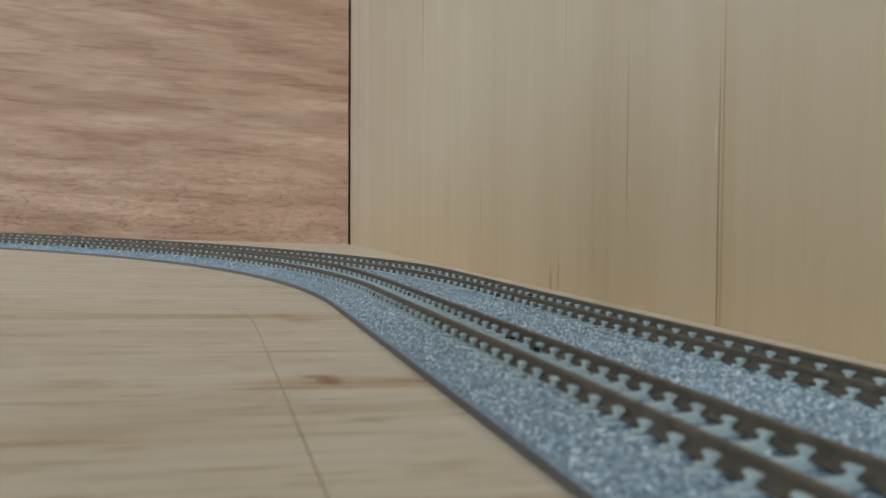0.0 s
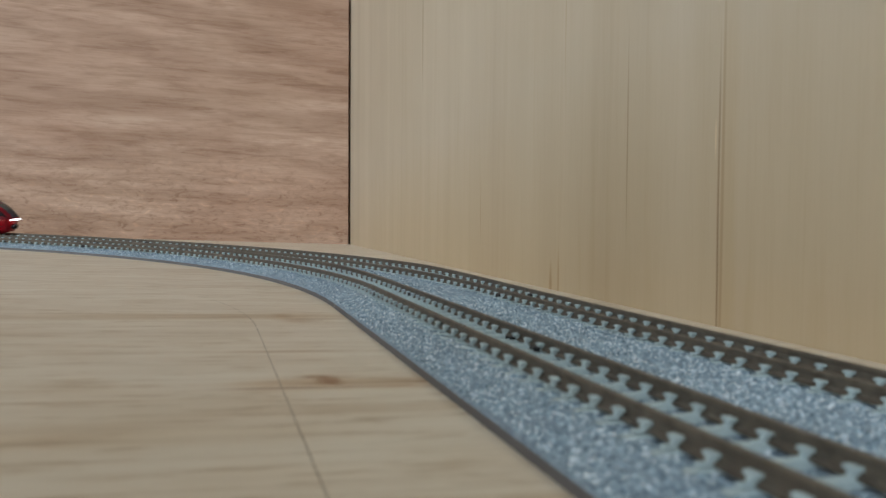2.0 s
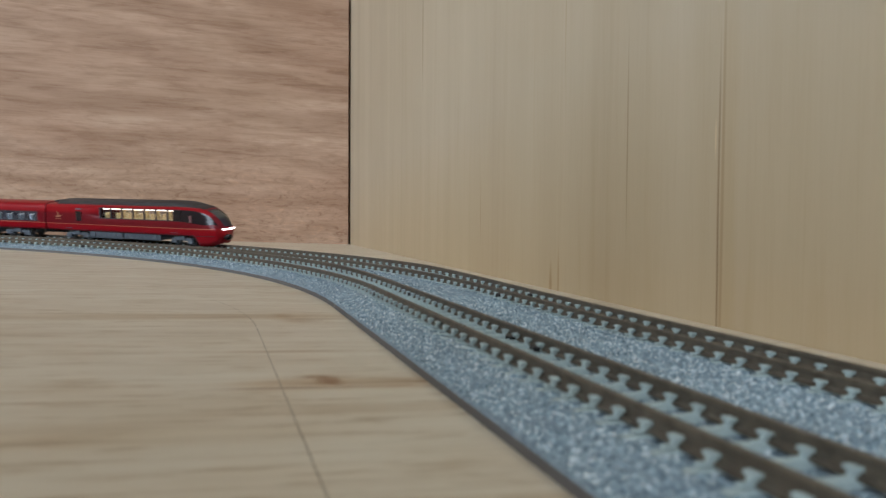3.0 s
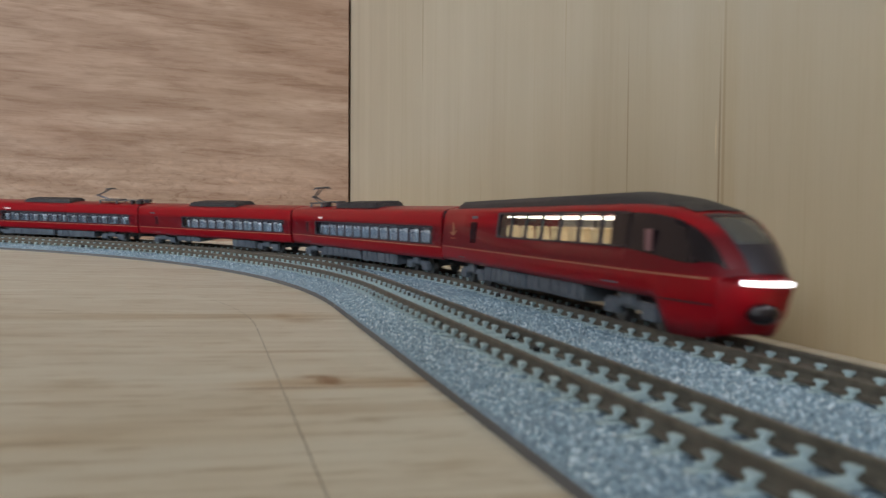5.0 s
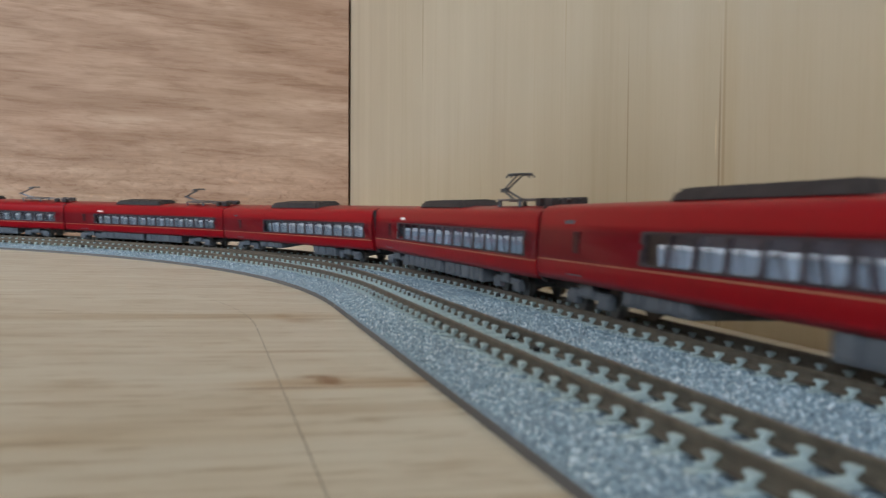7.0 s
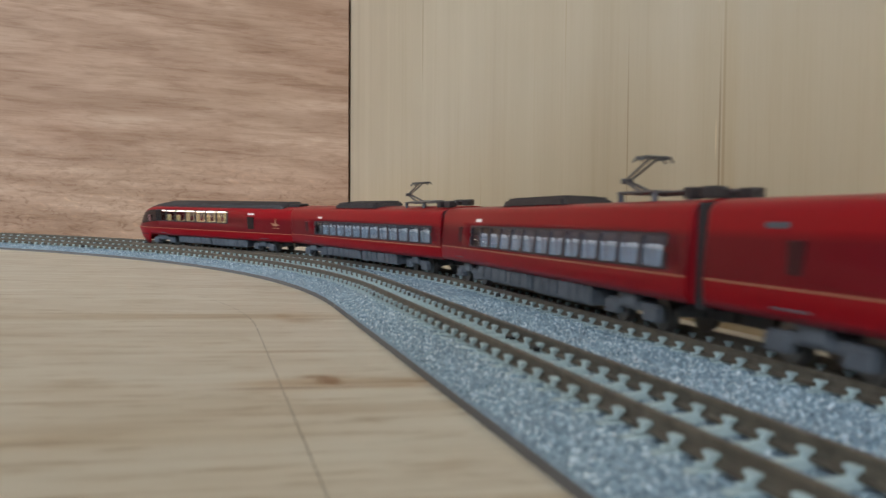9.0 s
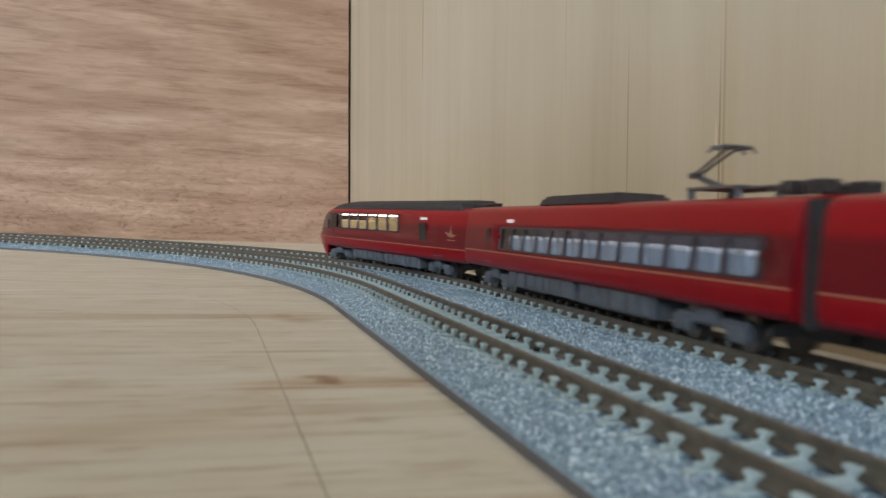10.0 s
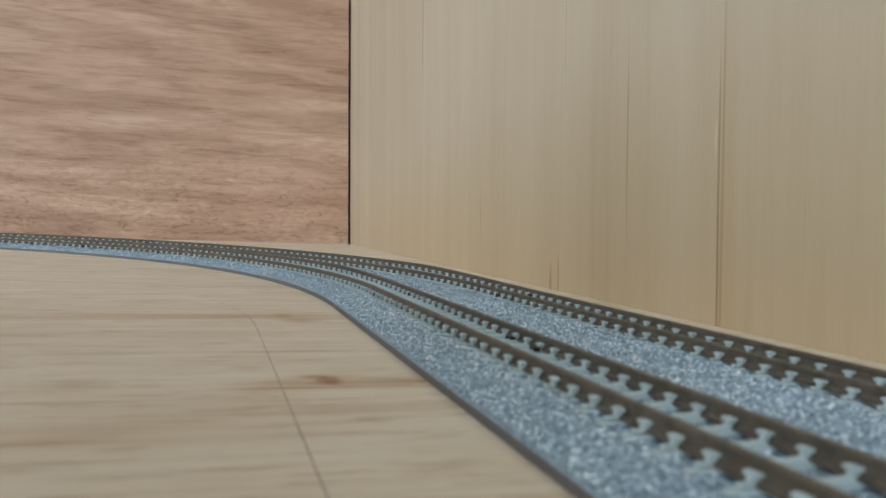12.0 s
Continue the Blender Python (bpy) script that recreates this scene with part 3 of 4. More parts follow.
def underfloor(thing, blocks, seed):
    """Equipment boxes under the floor; blocks: (x0, x1, bottom)."""
    rnd = random.Random(seed)
    for x0, x1, z0 in blocks:
        bm = boxed(x0 * MM, x1 * MM, -7.9 * MM, 7.9 * MM, z0 * MM, 6.9 * MM, 0.35 * MM)
        x = x0 + 1.2
        while x < x1 - 3:
            w = rnd.uniform(2.5, 5.5)
            for side in (1, -1):
                ya, yb = sorted((side * 7.8 * MM, side * 8.25 * MM))
                box(bm, x * MM, min(x + w, x1 - 0.8) * MM, ya, yb, (z0 + rnd.uniform(0.3, 0.9)) * MM, 6.2 * MM, 0.12 * MM)
            x += w + rnd.uniform(0.5, 1.2)
        part("equipment_box", bm, under.m, thing)


def stripe(thing, x0, x1, z, name="gold_stripe"):
    for side in (1, -1):
        ya, yb = sorted((side * 9.2 * MM, side * 9.42 * MM))
        part(name, boxed(x0 * MM, x1 * MM, ya, yb, (z - 0.12) * MM, (z + 0.12) * MM), gold, thing, "thin gold line")


def roof_box(thing, x0, x1):
    b = 0.7
    bm = hexa(bmesh.new(), [(x0 * MM, -6.4 * MM, 21.0 * MM), (x1 * MM, -6.4 * MM, 21.0 * MM), (x1 * MM, 6.4 * MM, 21.0 * MM), (x0 * MM, 6.4 * MM, 21.0 * MM),
                            ((x0 + 1.6) * MM, -5.7 * MM, 23.6 * MM), ((x1 - 1.6) * MM, -5.7 * MM, 23.6 * MM), ((x1 - 1.6) * MM, 5.7 * MM, 23.6 * MM), ((x0 + 1.6) * MM, 5.7 * MM, 23.6 * MM)])
    bmesh.ops.bevel(bm, geom=list(bm.edges), offset=b * MM, segments=2, affect="EDGES")
    aircon = part("air_conditioner", bm, roof_dark.m, thing, "dark grey roof air conditioner")
    n = int((x1 - x0) / 9)
    for i in range(n):
        xa = x0 + 3 + (x1 - x0 - 6) * i / n
        part("grille", boxed(xa * MM, (xa + (x1 - x0 - 6) / n - 1.2) * MM, -4.0 * MM, 4.0 * MM, 23.5 * MM, 23.8 * MM, 0.1 * MM), roof_dark.m, aircon)


def pantograph(thing, x, d):
    """A raised single-arm pantograph; d: the way its knee points along the car."""
    p = part("pantograph", boxed((x - 6.5) * MM, (x + 6.5) * MM, -4.2 * MM, 4.2 * MM, 23.3 * MM, 23.8 * MM, 0.12 * MM), arm_mat, thing, "grey single-arm pantograph, raised")
    for px in (-6, 6):
        for py in (-3.6, 3.6):
            bm = bmesh.new()
            rod(bm, ((x + px) * MM, py * MM, 21.6 * MM), ((x + px) * MM, py * MM, 23.4 * MM), 0.55 * MM)
            part("insulator", bm, under.m, p)
    knee = (x - d * 10.5, 26.1)
    head = (x - d * 1.0, 29.9)
    bm = bmesh.new()
    for py in (-1.2, 1.2):
        rod(bm, ((x - d * 2.5) * MM, py * MM, 23.6 * MM), (knee[0] * MM, py * 0.4 * MM, knee[1] * MM), 0.3 * MM)
    rod(bm, (knee[0] * MM, -1.1 * MM, knee[1] * MM), (knee[0] * MM, 1.1 * MM, knee[1] * MM), 0.55 * MM)
    part("lower_arm", bm, arm_mat, p)
    bm = bmesh.new()
    for py in (-1, 1):
        rod(bm, (knee[0] * MM, py * 0.5 * MM, knee[1] * MM), (head[0] * MM, py * 0.8 * MM, head[1] * MM), 0.24 * MM)
    part("upper_arm", bm, arm_mat, p)
    bm = bmesh.new()
    for k in (-1.3, 1.3):
        rod(bm, ((head[0] + k) * MM, -2.6 * MM, (head[1] + 0.2) * MM), ((head[0] + k) * MM, 2.6 * MM, (head[1] + 0.2) * MM), 0.28 * MM)
        for py in (-1, 1):
            rod(bm, ((head[0] + k) * MM, py * 2.6 * MM, (head[1] + 0.2) * MM), ((head[0] + k) * MM, py * 3.4 * MM, (head[1] - 0.7) * MM), 0.22 * MM)
    for py in (-2.0, 2.0):
        rod(bm, ((head[0] - 1.8) * MM, py * MM, head[1] * MM), ((head[0] + 1.8) * MM, py * MM, head[1] * MM), 0.3 * MM)
    part("pan_head", bm, arm_mat, p)


def gangway(thing, x):
    d = 1 if x > 0 else -1
    bm = bmesh.new()
    for i in range(3):
        a = x + d * (-0.1 + 0.7 * i)
        k = 0.25 * (i % 2)
        box(bm, min(a, a + d * 0.5) * MM, max(a, a + d * 0.65) * MM, -(7.6 - k) * MM, (7.6 - k) * MM, 5.2 * MM, (21.2 - k) * MM, 0.15 * MM)
    part("gangway_bellows", bm, bellows, thing, "black gangway bellows")
    bm = boxed(min(x - d * 6, x + d * 1.6) * MM, max(x - d * 6, x + d * 1.6) * MM, -1.5 * MM, 1.5 * MM, 3.0 * MM, 5.0 * MM, 0.3 * MM)
    part("coupler", bm, black, thing, "black coupler")


def door(thing, x0, x1, z0, z1, side, tint):
    """A plug door: its dark window and a hair-thin seam round it."""
    ya, yb = sorted((side * 8.95 * MM, side * 9.32 * MM))
    d = part("door_window", boxed(x0 * MM, x1 * MM, ya, yb, z0 * MM, z1 * MM, 0.15 * MM), tint, thing, "dark narrow door window")
    return d


def sign(thing, x, z, w, side, lit):
    y = side_w(z)
    ya, yb = sorted((side * (y - 0.3) * MM, side * (y + 0.12) * MM))
    part("side_sign", boxed((x - w / 2) * MM, (x + w / 2) * MM, ya, yb, (z - 0.42) * MM, (z + 0.42) * MM, 0.15 * MM), sign_glow if lit else under.m, thing, "small lit white destination sign" if lit else "small dark sign")


def common(thing, x0, x1, seat_xs, seat_mat, seat_top, light):
    part("floor_pan", boxed((x0 + 0.6) * MM, (x1 - 0.6) * MM, -8.4 * MM, 8.4 * MM, 6.7 * MM, 8.3 * MM), bellows, thing)
    part("ceiling_panel", boxed((x0 + 1) * MM, (x1 - 1) * MM, -7.6 * MM, 7.6 * MM, 20.0 * MM, 20.4 * MM), cool_seat, thing)
    # added dark sheet down the aisle: blocks the view through, stands for cabin shade
    part("see_through_block", boxed((x0 + 2) * MM, (x1 - 2) * MM, -0.3 * MM, 0.3 * MM, 8.3 * MM, (12.0 if light is warm_glow else 16.7) * MM), cabin_dark, thing)
    seats(thing, seat_xs, seat_mat, seat_top)


def middle_car(kind):
    """An intermediate car: 'front' or 'rear' says at which end the pantograph stands, 'plain' has none. Its front is at +x."""
    thing = new("train_car")
    half, f = 66.9, 67.6
    if kind == "plain":
        w0, w1, n = -22.4, 61.2, 11
        label = "red express train car with one dark roof unit on track"
    else:
        w0, w1, n = -38.3, 60.5, 13
        label = "red express train car with raised pantograph and dark roof unit"
    tagged(thing, label, "model train car", group="cars of the red train")
    xs = [-half, -half + 0.4, -half + 20, w0, (w0 + w1) / 2, w1, half - 0.4, half]
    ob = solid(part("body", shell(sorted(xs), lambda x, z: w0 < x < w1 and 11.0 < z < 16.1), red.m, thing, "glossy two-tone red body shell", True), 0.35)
    for x in (-half + 0.05, half - 0.05):
        part("end_wall", end_wall(x), plain_red.m, thing)
        gangway(thing, half if x > 0 else -half)
    glazing(thing, w0, w1, 11.0, 16.1, n)
    step = (w1 - w0) / n
    common(thing, -half, half, [w0 + (i + 0.55) * step for i in range(n)], cool_seat, 14.3, cool_glow)
    for ya in (-7.0, 5.4):
        part("cabin_light", boxed((w0 - 4) * MM, (w1 + 3) * MM, ya * MM, (ya + 1.6) * MM, 16.2 * MM, 16.6 * MM, 0.1 * MM), cool_glow, thing, "cool white cabin light strip")
    stripe(thing, -half + 0.3, half - 0.3, 10.0)
    roof_box(thing, f - (88 if kind == "plain" else 90), f - (45 if kind == "plain" else 52))
    for side in (1, -1):
        sign(thing, -half + 34.2 if kind != "plain" else -half + 15, 17.85, 4.6, side, kind != "plain")
        door(thing, -half + 17.6, -half + 20.6, 11.6, 16.0, side, door_tint)
        ya, yb = sorted((side * 9.05 * MM, side * 9.3 * MM))
        part("car_marking", boxed((-half + 15) * MM, (-half + 22) * MM, ya, yb, 7.3 * MM, 7.55 * MM), under.m, thing, "small pale lettering bar")
    if kind == "front":
        pantograph(thing, f - 26, 1)
    if kind == "rear":
        pantograph(thing, -f + 19, 1)
    if kind != "plain":
        e = f if kind == "front" else -f
        d = -1 if e > 0 else 1
        for off, w in (((3.2, 3.5), (8.5, 2.2)) if kind == "front" else ((31.0, 3.0),)):
            for py in (-3.4, 3.4):
                part("roof_gear", boxed((e + d * off - w / 2) * MM, (e + d * off + w / 2) * MM, (py - 1.3) * MM, (py + 1.3) * MM, 22.0 * MM, 23.9 * MM, 0.3 * MM), roof_dark.m, thing)
        bm = bmesh.new()
        for py in (-2.6, 2.6):
            rod(bm, ((e + d * (1 if kind == "front" else 12)) * MM, py * MM, 23.6 * MM), ((e + d * 28) * MM, py * MM, 23.2 * MM), 0.22 * MM)
        part("roof_conduit", bm, arm_mat, thing)
    for x in (-46.5, 46.5):
        bogie(thing, x)
    if kind == "plain":
        underfloor(thing, [(-31, -9.5, 3.2), (19, 37, 2.1)], 4)
    else:
        underfloor(thing, [(-35, 2.2, 2.2), (4.6, 33, 2.0)], 5)
    return thing


NOSE = 144.2 - 73.0
SNOUT = 33.0
BACK = -73.0 + 1.4


def nose_shape(x, w, z):
    """Bends the section towards the streamlined nose."""
    t = min(max((x - (NOSE - SNOUT)) / SNOUT, 0), 1)
    top = 10.2 + 11.75 * (1 - t ** 2.9) ** 0.64
    wf = 1 - 0.28 * t ** 2.2
    k = min(max((t - 0.42) / 0.12, 0), 1)
    bot = 5.9 - 5.4 * k * k * (3 - 2 * k) + 1.0 * max(0, (t - 0.7) / 0.3) ** 2
    zz = 9.5 + (z - 9.5) / 12.45 * (top - 9.5) if z > 9.5 else bot + (z - 5.9) / 3.6 * (9.5 - bot)
    taper = 1.0
    if zz > 9.6:
        taper = 1 - 0.24 * t * min(1, (zz - 9.6) / max(1.0, top - 9.6))
    elif zz < 7.5:
        taper = 1 - 0.22 * t ** 2 * (7.5 - zz) / 5.5
    # the tip is rounded in plan and leans back below the lamps
    round_off = 4.6 * t ** 3 * (abs(w) / 9.35) ** 2
    back = 1.8 * t ** 4 * (max(0, 7.5 - zz) / 5.0) ** 1.5 + 0.8 * t ** 4 * max(0, (zz - 9.5) / 3)
    return (x - round_off - back, w * wf * taper, zz)


def skin_patch(t0, t1, v0, v1, lift_mm, nu=14, nv=10, edge=None):
    """A piece of the nose's surface between stations t0..t1 and section indices v0..v1, set proud by lift_mm."""
    full = HALF + [(-w, z) for w, z in HALF[-2::-1]]
    bm = bmesh.new()

    def spot(t, v):
        i = min(int(v), len(full) - 2)
        k = v - i
        w = full[i][0] * (1 - k) + full[i + 1][0] * k
        z = full[i][1] * (1 - k) + full[i + 1][1] * k
        return Vector(nose_shape(NOSE - SNOUT + SNOUT * t, w, z))

    grid = []
    for a in range(nu + 1):
        row = []
        t = t0 + (t1 - t0) * a / nu
        lo, hi = edge(a / nu) if edge else (v0, v1)
        for b in range(nv + 1):
            v = lo + (hi - lo) * b / nv
            p = spot(t, v)
            n = (spot(t + 0.01, v) - p).cross(spot(t, v + 0.02) - p)
            n.normalize()
            n = -n
            row.append(bm.verts.new((p + n * lift_mm) * MM))
        grid.append(row)
    for a, b in zip(grid, grid[1:]):
        for j in range(nv):
            bm.faces.new((a[j], a[j + 1], b[j + 1], b[j]))
    return bm


def nose_at(x, z, side):
    """A spot just proud of the nose's side at station x and height z."""
    lo, hi = 5.9, 21.9
    for _ in range(30):
        m = (lo + hi) / 2
        w = float(np.interp(m, [p[1] for p in HALF], [p[0] for p in HALF]))
        p = nose_shape(x, w, m)
        lo, hi = (m, hi) if p[2] < z else (lo, m)
    return Vector((p[0], side * (p[1] + 0.08), p[2])) * MM


def lead_car(front):
    """An end car with a streamlined nose at +x."""
    thing = new("train_car")
    tagged(thing, "red express end car with streamlined nose, " + ("lit headlamps" if front else "running last") + ", warm lit cabin", "model train car", group="cars of the red train")
    w0, w1, n = BACK + 49.8, BACK + 114.6, 7
    xs = sorted([BACK, BACK + 0.4, BACK + 20, w0, (w0 + w1) / 2, w1] + [NOSE - SNOUT + SNOUT * (1 - (1 - k / 30) ** 1.5) for k in range(31)])
    bm = shell(xs, lambda x, z: w0 < x < w1 and 14.0 < z < 19.6, nose_shape)
    bm.verts.ensure_lookup_table()
    count = len(HALF) * 2 - 1
    last = [bm.verts[len(bm.verts) - count + i] for i in range(count)]
    for i in range(len(HALF) - 1):
        a, b, c2, d = last[i], last[i + 1], last[count - 2 - i], last[count - 1 - i]
        bm.faces.new((a, b, c2, d) if b != c2 else (a, b, d))
    bmesh.ops.recalc_face_normals(bm, faces=bm.faces)
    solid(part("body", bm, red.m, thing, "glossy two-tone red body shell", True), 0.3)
    part("end_wall", end_wall(BACK + 0.05), plain_red.m, thing)
    gangway(thing, BACK)
    glazing(thing, w0, w1, 14.0, 19.6, n)
    step = (w1 - w0) / n
    common(thing, BACK, NOSE - 30, [w0 + (i + 0.5) * step for i in range(n)], warm_seat, 16.8, warm_glow)
    part("raised_floor", boxed((w0 - 4) * MM, (NOSE - 30) * MM, -8.2 * MM, 8.2 * MM, 8.3 * MM, 11.6 * MM), bellows, thing)
    for ya in (-6.0, 3.6):
        part("cabin_light", boxed((w0 - 1) * MM, (w1 - 1) * MM, ya * MM, (ya + 2.4) * MM, 18.7 * MM, 19.15 * MM, 0.1 * MM), warm_glow, thing, "warm white cabin light strip")
    stripe(thing, BACK + 0.3, NOSE - 30, 9.9)
    for s in (0, 1):
        full_n = len(HALF) * 2 - 2
        bm = bmesh.new()
        line = [(nose_at(NOSE - 31 + 28.5 * i / 16, 9.78, -1 if s else 1), nose_at(NOSE - 31 + 28.5 * i / 16, 10.02, -1 if s else 1)) for i in range(17)]
        line = [(bm.verts.new(a), bm.verts.new(b)) for a, b in line]
        for a, b in zip(line, line[1:]):
            bm.faces.new((a[0], b[0], b[1], a[1]))
        part("nose_stripe", bm, gold, thing, "thin gold line")
        bm = bmesh.new()
        line = [(bm.verts.new(nose_at(NOSE - 17 + 15 * i / 12, 5.9, -1 if s else 1)), bm.verts.new(nose_at(NOSE - 17 + 15 * i / 12, 6.15, -1 if s else 1))) for i in range(13)]
        for a, b in zip(line, line[1:]):
            bm.faces.new((a[0], b[0], b[1], a[1]))
        part("skirt_seam", bm, black, thing, "dark seam above the front skirt")
        # teardrop side glazing
        tear = lambda k: (4.0 - 0.75 * k + 3.5 * k ** 10, 7.0 + 0.5 * k - 0.3 * k ** 10)
        bm = skin_patch(0.0, 0.985, 0, 0, 0.14, 24, 6, tear if not s else (lambda k: (full_n - tear(k)[0], full_n - tear(k)[1])))
        part("side_glazing", bm, dark_glass, thing, "dark teardrop cab side window")
    for side in (1, -1):
        part("side_glazing", leaning_slab(w1 + 0.9, NOSE - SNOUT, 14.0, 19.55, -0.1, 0.12, side), dark_glass, thing, "dark glazing beside the cab")
    mid = len(HALF) - 1
    solid(part("windscreen", skin_patch(0.69, 0.9, mid - 2.2, mid + 2.2, 0.1, 14, 12), shield, thing, "grey tinted windscreen", True), 0.15)
    part("screen_brow", skin_patch(0.655, 0.69, mid - 2.3, mid + 2.3, 0.22, 4, 12), frame_dark, thing, "black brow over the windscreen", True)
    part("screen_base", skin_patch(0.9, 0.995, mid - 2.2, mid + 2.2, 0.1, 8, 12), frame_dark, thing, "black panel below the windscreen", True)
    for v in (-1, 1):
        part("screen_edge", skin_patch(0.69, 0.93, mid + v * 2.2 - 0.07, mid + v * 2.2 + 0.07, 0.13, 14, 2), frame_dark, thing)
    part("roof_front", skin_patch(0.0, 0.61, mid - 2.5, mid + 2.5, 0.22, 14, 12), roof_dark.m, thing, "dark roof front", True)
    # dark raised roof
    sec = [(7.1, 20.9), (6.8, 22.3), (5.6, 23.4), (0, 23.95), (-5.6, 23.4), (-6.8, 22.3), (-7.1, 20.9)]
    bm = bmesh.new()
    rings = []
    for x, k in ((BACK + 8, 0.35), (BACK + 10.5, 1.0), (NOSE - 38, 1.0), (NOSE - 34, 0.95), (NOSE - 29.6, 0.82), (NOSE - 25, 0.63), (NOSE - 21, 0.42), (NOSE - 17, 0.2), (NOSE - 13, 0.02)):
        sink = 0 if x < NOSE - SNOUT else 21.95 - nose_shape(x, 0, 21.95)[2]
        wide = nose_shape(x, 7.0, 20.9)[1] / 7.0
        rings.append([bm.verts.new(Vector((x, y * wide, 20.9 - sink + (z - 20.9) * k)) * MM) for y, z in sec])
    for a, b in zip(rings, rings[1:]):
        for j in range(len(sec) - 1):
            bm.faces.new((a[j], b[j], b[j + 1], a[j + 1]))
    bm.faces.new(rings[0])
    bm.faces.new(rings[-1][::-1])
    bmesh.ops.recalc_face_normals(bm, faces=bm.faces)
    part("raised_roof", bm, roof_dark.m, thing, "dark raised roof fairing", True)
    part("roof_gear", boxed((BACK + 1.0) * MM, (BACK + 8.2) * MM, -2.8 * MM, 2.8 * MM, 21.6 * MM, 22.9 * MM, 0.3 * MM), roof_dark.m, thing)
    # lamp bar across the nose
    bm = bmesh.new()
    rows = []
    for i in range(17):
        y = -3.7 + 7.4 * i / 16
        x = NOSE + 0.1 - 4.6 * (abs(y) / 6.7) ** 2.0
        rows.append([bm.verts.new(Vector((x + dx, y, z)) * MM) for dx, z in ((0, 9.2), (0.1, 9.85), (-1.8, 9.9), (-1.8, 9.1))])
    for a, b in zip(rows, rows[1:]):
        for j in range(4):
            bm.faces.new((a[j], a[(j + 1) % 4], b[(j + 1) % 4], b[j]))
    bm.faces.new(rows[0])
    bm.faces.new(rows[-1][::-1])
    bmesh.ops.recalc_face_normals(bm, faces=bm.faces)
    part("lamp_bar", bm, head_glow if front else plain_red.m, thing, "glowing white headlamp bar" if front else "unlit tail lamp bar", True)
    bm = bmesh.new()
    bmesh.ops.create_uvsphere(bm, u_segments=16, v_segments=10, radius=1, matrix=Matrix.LocRotScale(Vector((NOSE - 2.9, 0, 5.0)) * MM, None, Vector((1.8, 2.8, 1.6)) * MM))
    part("coupler_hatch", bm, dark_glass, thing, "dark oval coupler opening", True)
    for side in (1, -1):
        door(thing, BACK + 28, BACK + 33.2, 10.9, 17.4, side, dark_glass)
        sign(thing, BACK + 30.3, 18.7, 5.0, side, not front)
        ya, yb = sorted((side * 9.0 * MM, side * 9.3 * MM))
        # bird-like emblem as a plain gold shape
        bm = bmesh.new()
        for pts in (((8, 14.2), (11, 13.4), (13.2, 13.6), (15.2, 15.0), (12.2, 14.4)), ((10.6, 14.2), (12.4, 14.6), (10.9, 17.2), (11.2, 15.6))):
            va = [bm.verts.new(Vector((BACK + a, side * 9.33, z)) * MM) for a, z in pts]
            vb = [bm.verts.new(Vector((BACK + a, side * 9.0, z)) * MM) for a, z in pts]
            bm.faces.new(va)
            bm.faces.new(vb[::-1])
            for i in range(len(pts)):
                j = (i + 1) % len(pts)
                bm.faces.new((va[i], vb[i], vb[j], va[j]))
        bmesh.ops.recalc_face_normals(bm, faces=bm.faces)
        part("emblem", bm, gold, thing, "gold bird-shaped emblem")
        yc, yd = sorted((side * 8.7 * MM, side * 9.26 * MM))
        part("service_plate", boxed((BACK + 121.6) * MM, (BACK + 123.2) * MM, yc, yd, 13.4 * MM, 17.0 * MM, 0.1 * MM), plate_mat, thing, "small pale pink service plate")
        part("emblem_bar", boxed((BACK + 9) * MM, (BACK + 14) * MM, ya, yb, 12.4 * MM, 12.7 * MM), gold, thing)
        ya, yb = sorted((side * 9.05 * MM, side * 9.3 * MM))
        for xa in (BACK + 18, NOSE - 36):
            part("car_marking", boxed(xa * MM, (xa + 6) * MM, ya, yb, 7.3 * MM, 7.55 * MM), under.m, thing, "small pale lettering bar")
    for x in (BACK + 24, NOSE - 29.5):
        bogie(thing, x)
    underfloor(thing, [(BACK + 37, BACK + 66, 2.1), (BACK + 67.5, NOSE - 46, 2.4)], 6)
    return thing


# lead car, seven followers; the last one runs nose backwards
first = lead_car(True)
second = middle_car("rear")
third = middle_car("plain")
fourth = middle_car("front")
fifth = copy_thing(third, Matrix())
sixth = copy_thing(fourth, Matrix())
seventh = copy_thing(fourth, Matrix())
eighth = lead_car(False)
TRAIN = [first, second, third, fourth, fifth, sixth, seventh, eighth]


def on_line(c):
    """The outer track's middle at c mm along it (towards the far end), rail top, cant angle."""
    s = c * R_IN / (R_IN + GAP) if 0 < c < (R_IN + GAP) * math.pi / 2 else c
    if c >= (R_IN + GAP) * math.pi / 2:
        s = R_IN * math.pi / 2 + c - (R_IN + GAP) * math.pi / 2
    x, y, _ = place(GAP, s)
    a, b = lift(GAP - 4.5, s), lift(GAP + 4.5, s)
    return Vector((x, y, RAIL_Z + (a + b) / 2)), math.atan2(b - a, 9.0)


JOINT = [(0.0, 921.0), (1.6, 639.0), (3.2, 356.8), (4.8, 74.2), (5.5, -48.5), (6.5, -225.3), (7.2, -347.2), (8.0, -484.5), (8.8, -618.5), (9.5, -729.0), (10.0, -811.5), (10.5, -897.0), (12.0, -1156.0)]


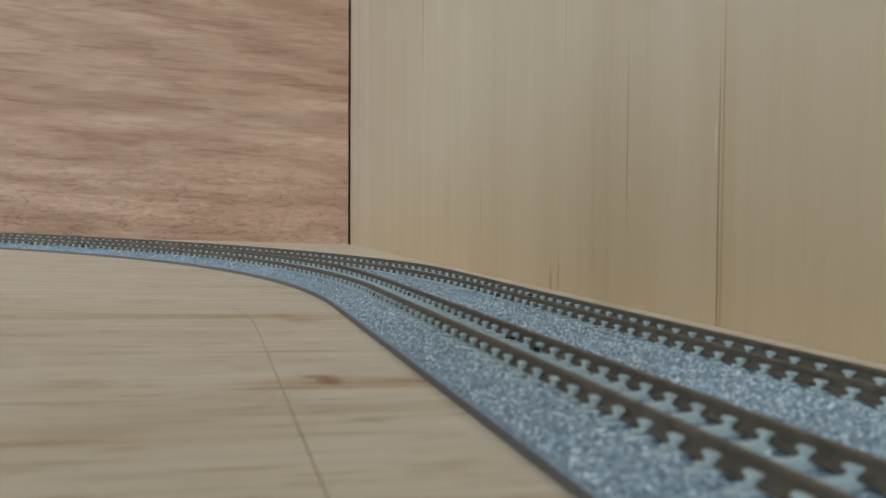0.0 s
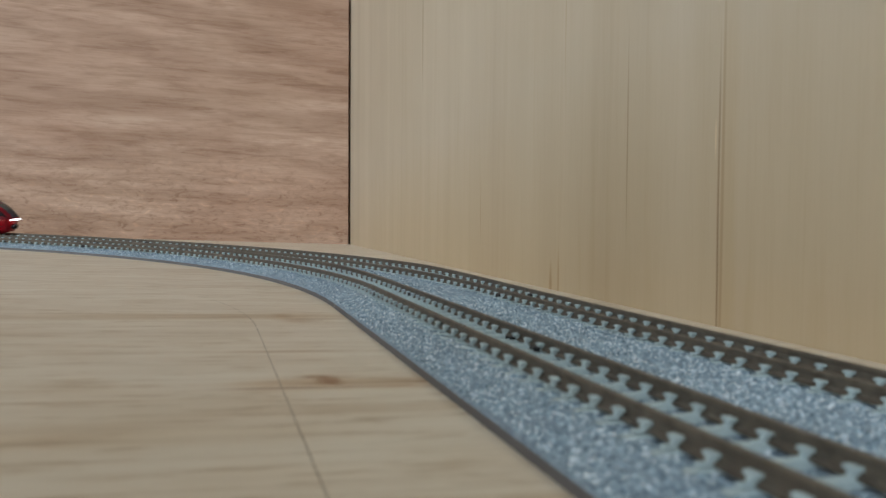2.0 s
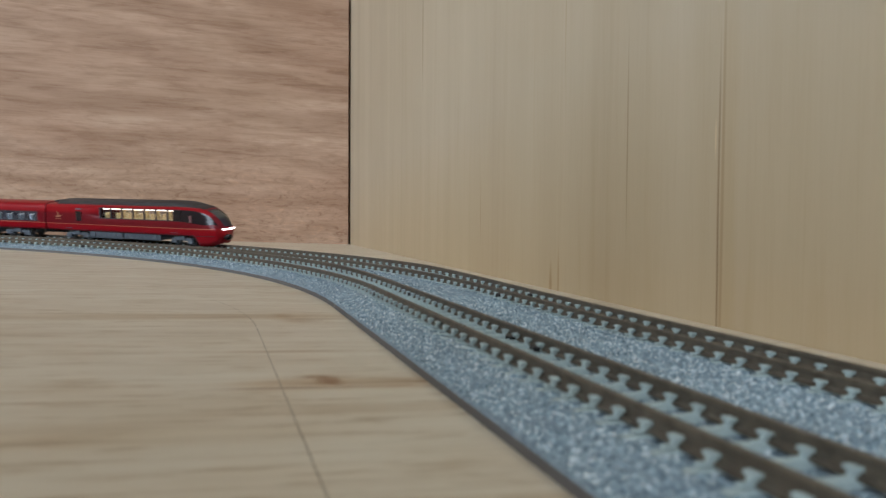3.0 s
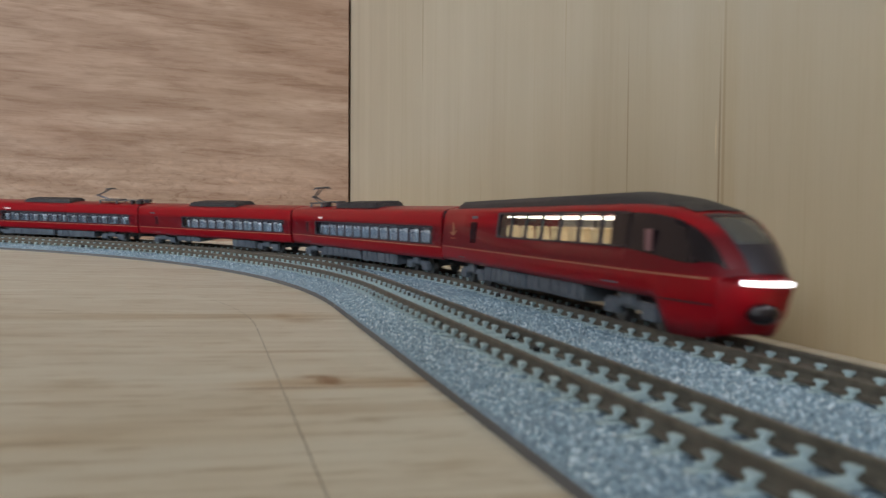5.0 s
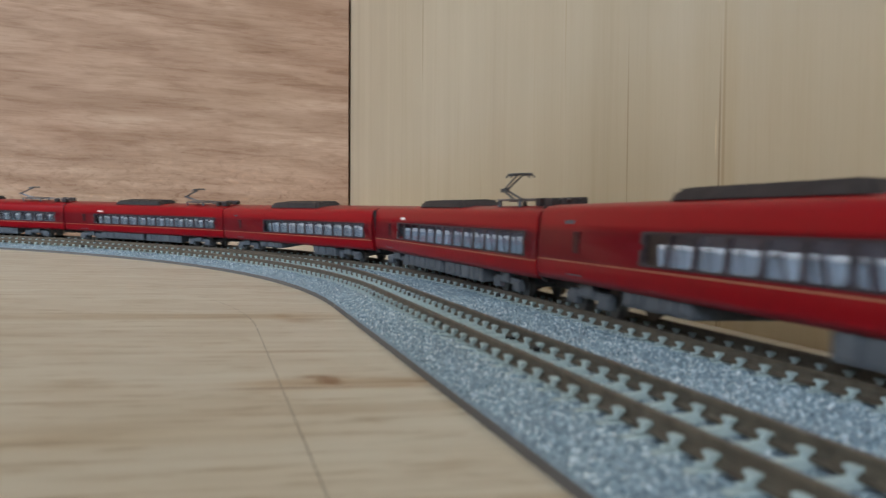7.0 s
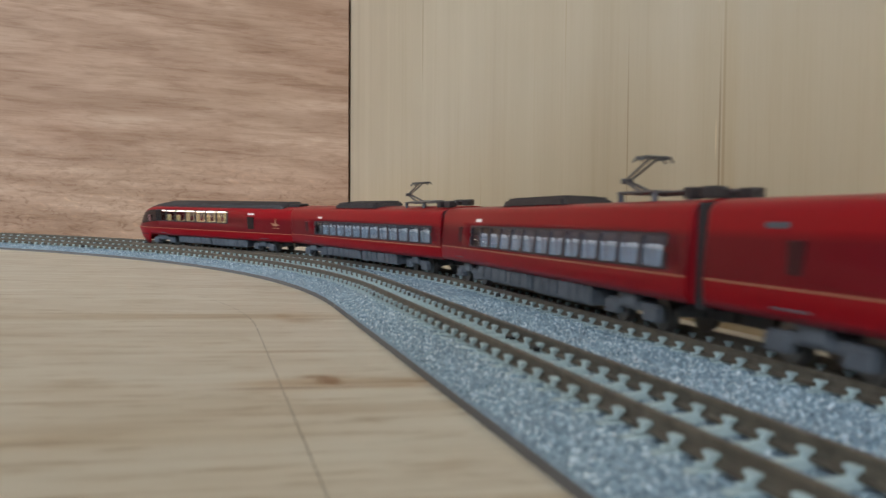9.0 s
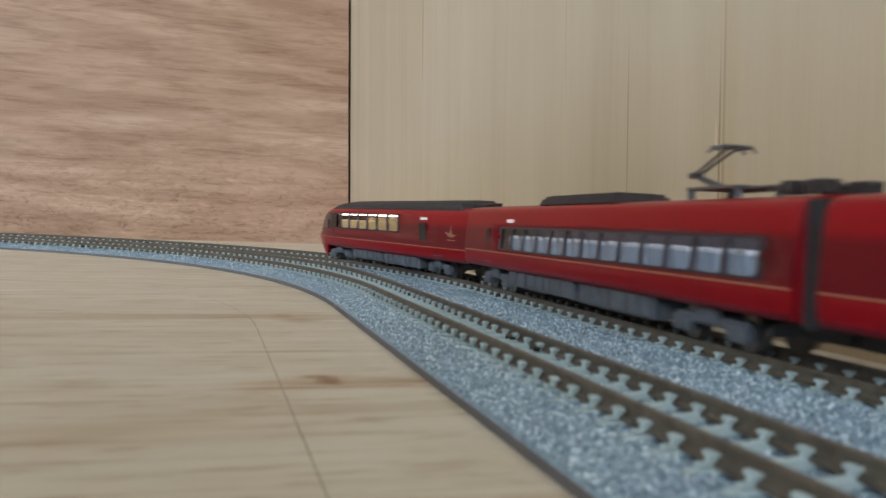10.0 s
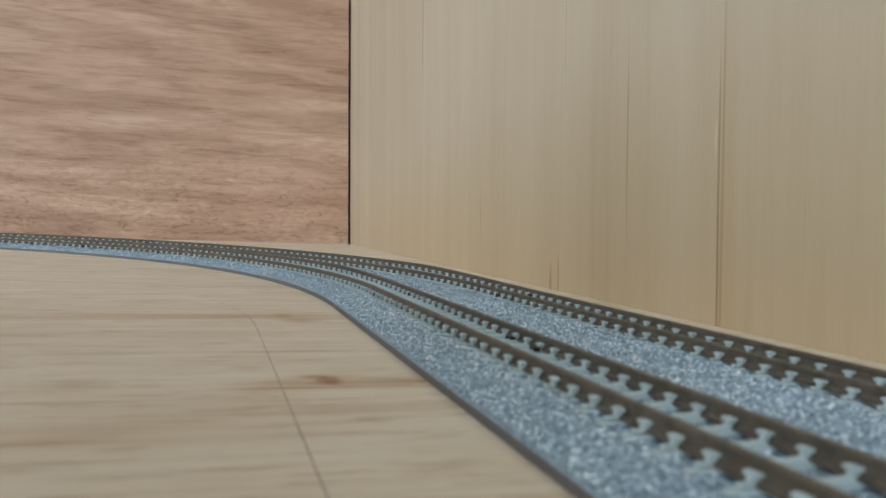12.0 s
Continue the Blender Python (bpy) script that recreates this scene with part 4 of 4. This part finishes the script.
def joint(t):
    """Where the coupling behind the lead car is, in mm along the line, at t seconds."""
    k = max(i for i in range(len(JOINT) - 1) if JOINT[i][0] <= t or i == 0)

    def slope(i):
        a, b = JOINT[max(i - 1, 0)], JOINT[min(i + 1, len(JOINT) - 1)]
        return (b[1] - a[1]) / (b[0] - a[0])

    (t0, p0), (t1, p1) = JOINT[k], JOINT[k + 1]
    h = t1 - t0
    u = (t - t0) / h
    return (p0 * (1 + 2 * u) * (1 - u) ** 2 + slope(k) * h * u * (1 - u) ** 2
            + p1 * u * u * (3 - 2 * u) + slope(k + 1) * h * u * u * (u - 1))


PIVOT = 46.5


def car_pose(k, t):
    """Pose of car k and the turn of its two bogies, degrees, front and rear."""
    j = joint(t)
    if k == 0:
        pa, pb, mid = NOSE - 29.5, BACK + 24, j - 1.4 + BACK
    elif k == 7:
        pa, pb, mid = -(BACK + 24), -(NOSE - 29.5), j + 138 * 6 + 1.4 - BACK
    else:
        pa, pb, mid = PIVOT, -PIVOT, j + 138 * (k - 0.5)
    a, ca = on_line(mid - pa)
    b, cb = on_line(mid - pb)
    d = (a - b).normalized()
    centre = b + (a - b) * (-pb / (pa - pb))
    yaw = math.atan2(d.y, d.x)
    roll = (ca + cb) / 2
    turn = Matrix.Rotation(yaw, 4, "Z") @ Matrix.Rotation(-math.asin(d.z), 4, "Y") @ Matrix.Rotation(roll, 4, "X")
    m = Matrix.Translation(centre * MM) @ turn
    if k == 7:
        m = m @ Matrix.Rotation(math.pi, 4, "Z")
    turns = []
    for p in (pa, pb):
        u, _ = on_line(mid - p - 6)
        v, _ = on_line(mid - p + 6)
        h = math.degrees(math.atan2(u.y - v.y, u.x - v.x) - yaw)
        turns.append((h + 180) % 360 - 180)
    return m, turns


def motions():
    for k, car in enumerate(TRAIN):
        walk(car, [(i * 0.2, car_pose(k, i * 0.2)[0]) for i in range(61)])
        trucks = sorted((c for c in car.children if c.name.startswith("bogie")), key=lambda o: -o.location.x)
        for i, truck in enumerate(trucks):
            x = truck.location.x
            n = i if k != 7 else 1 - i
            walk(truck, [(q * 0.4, Matrix.Translation((x, 0, 0)) @ Matrix.Rotation(radians(car_pose(k, q * 0.4)[1][n]), 4, "Z")) for q in range(31)])


motions()
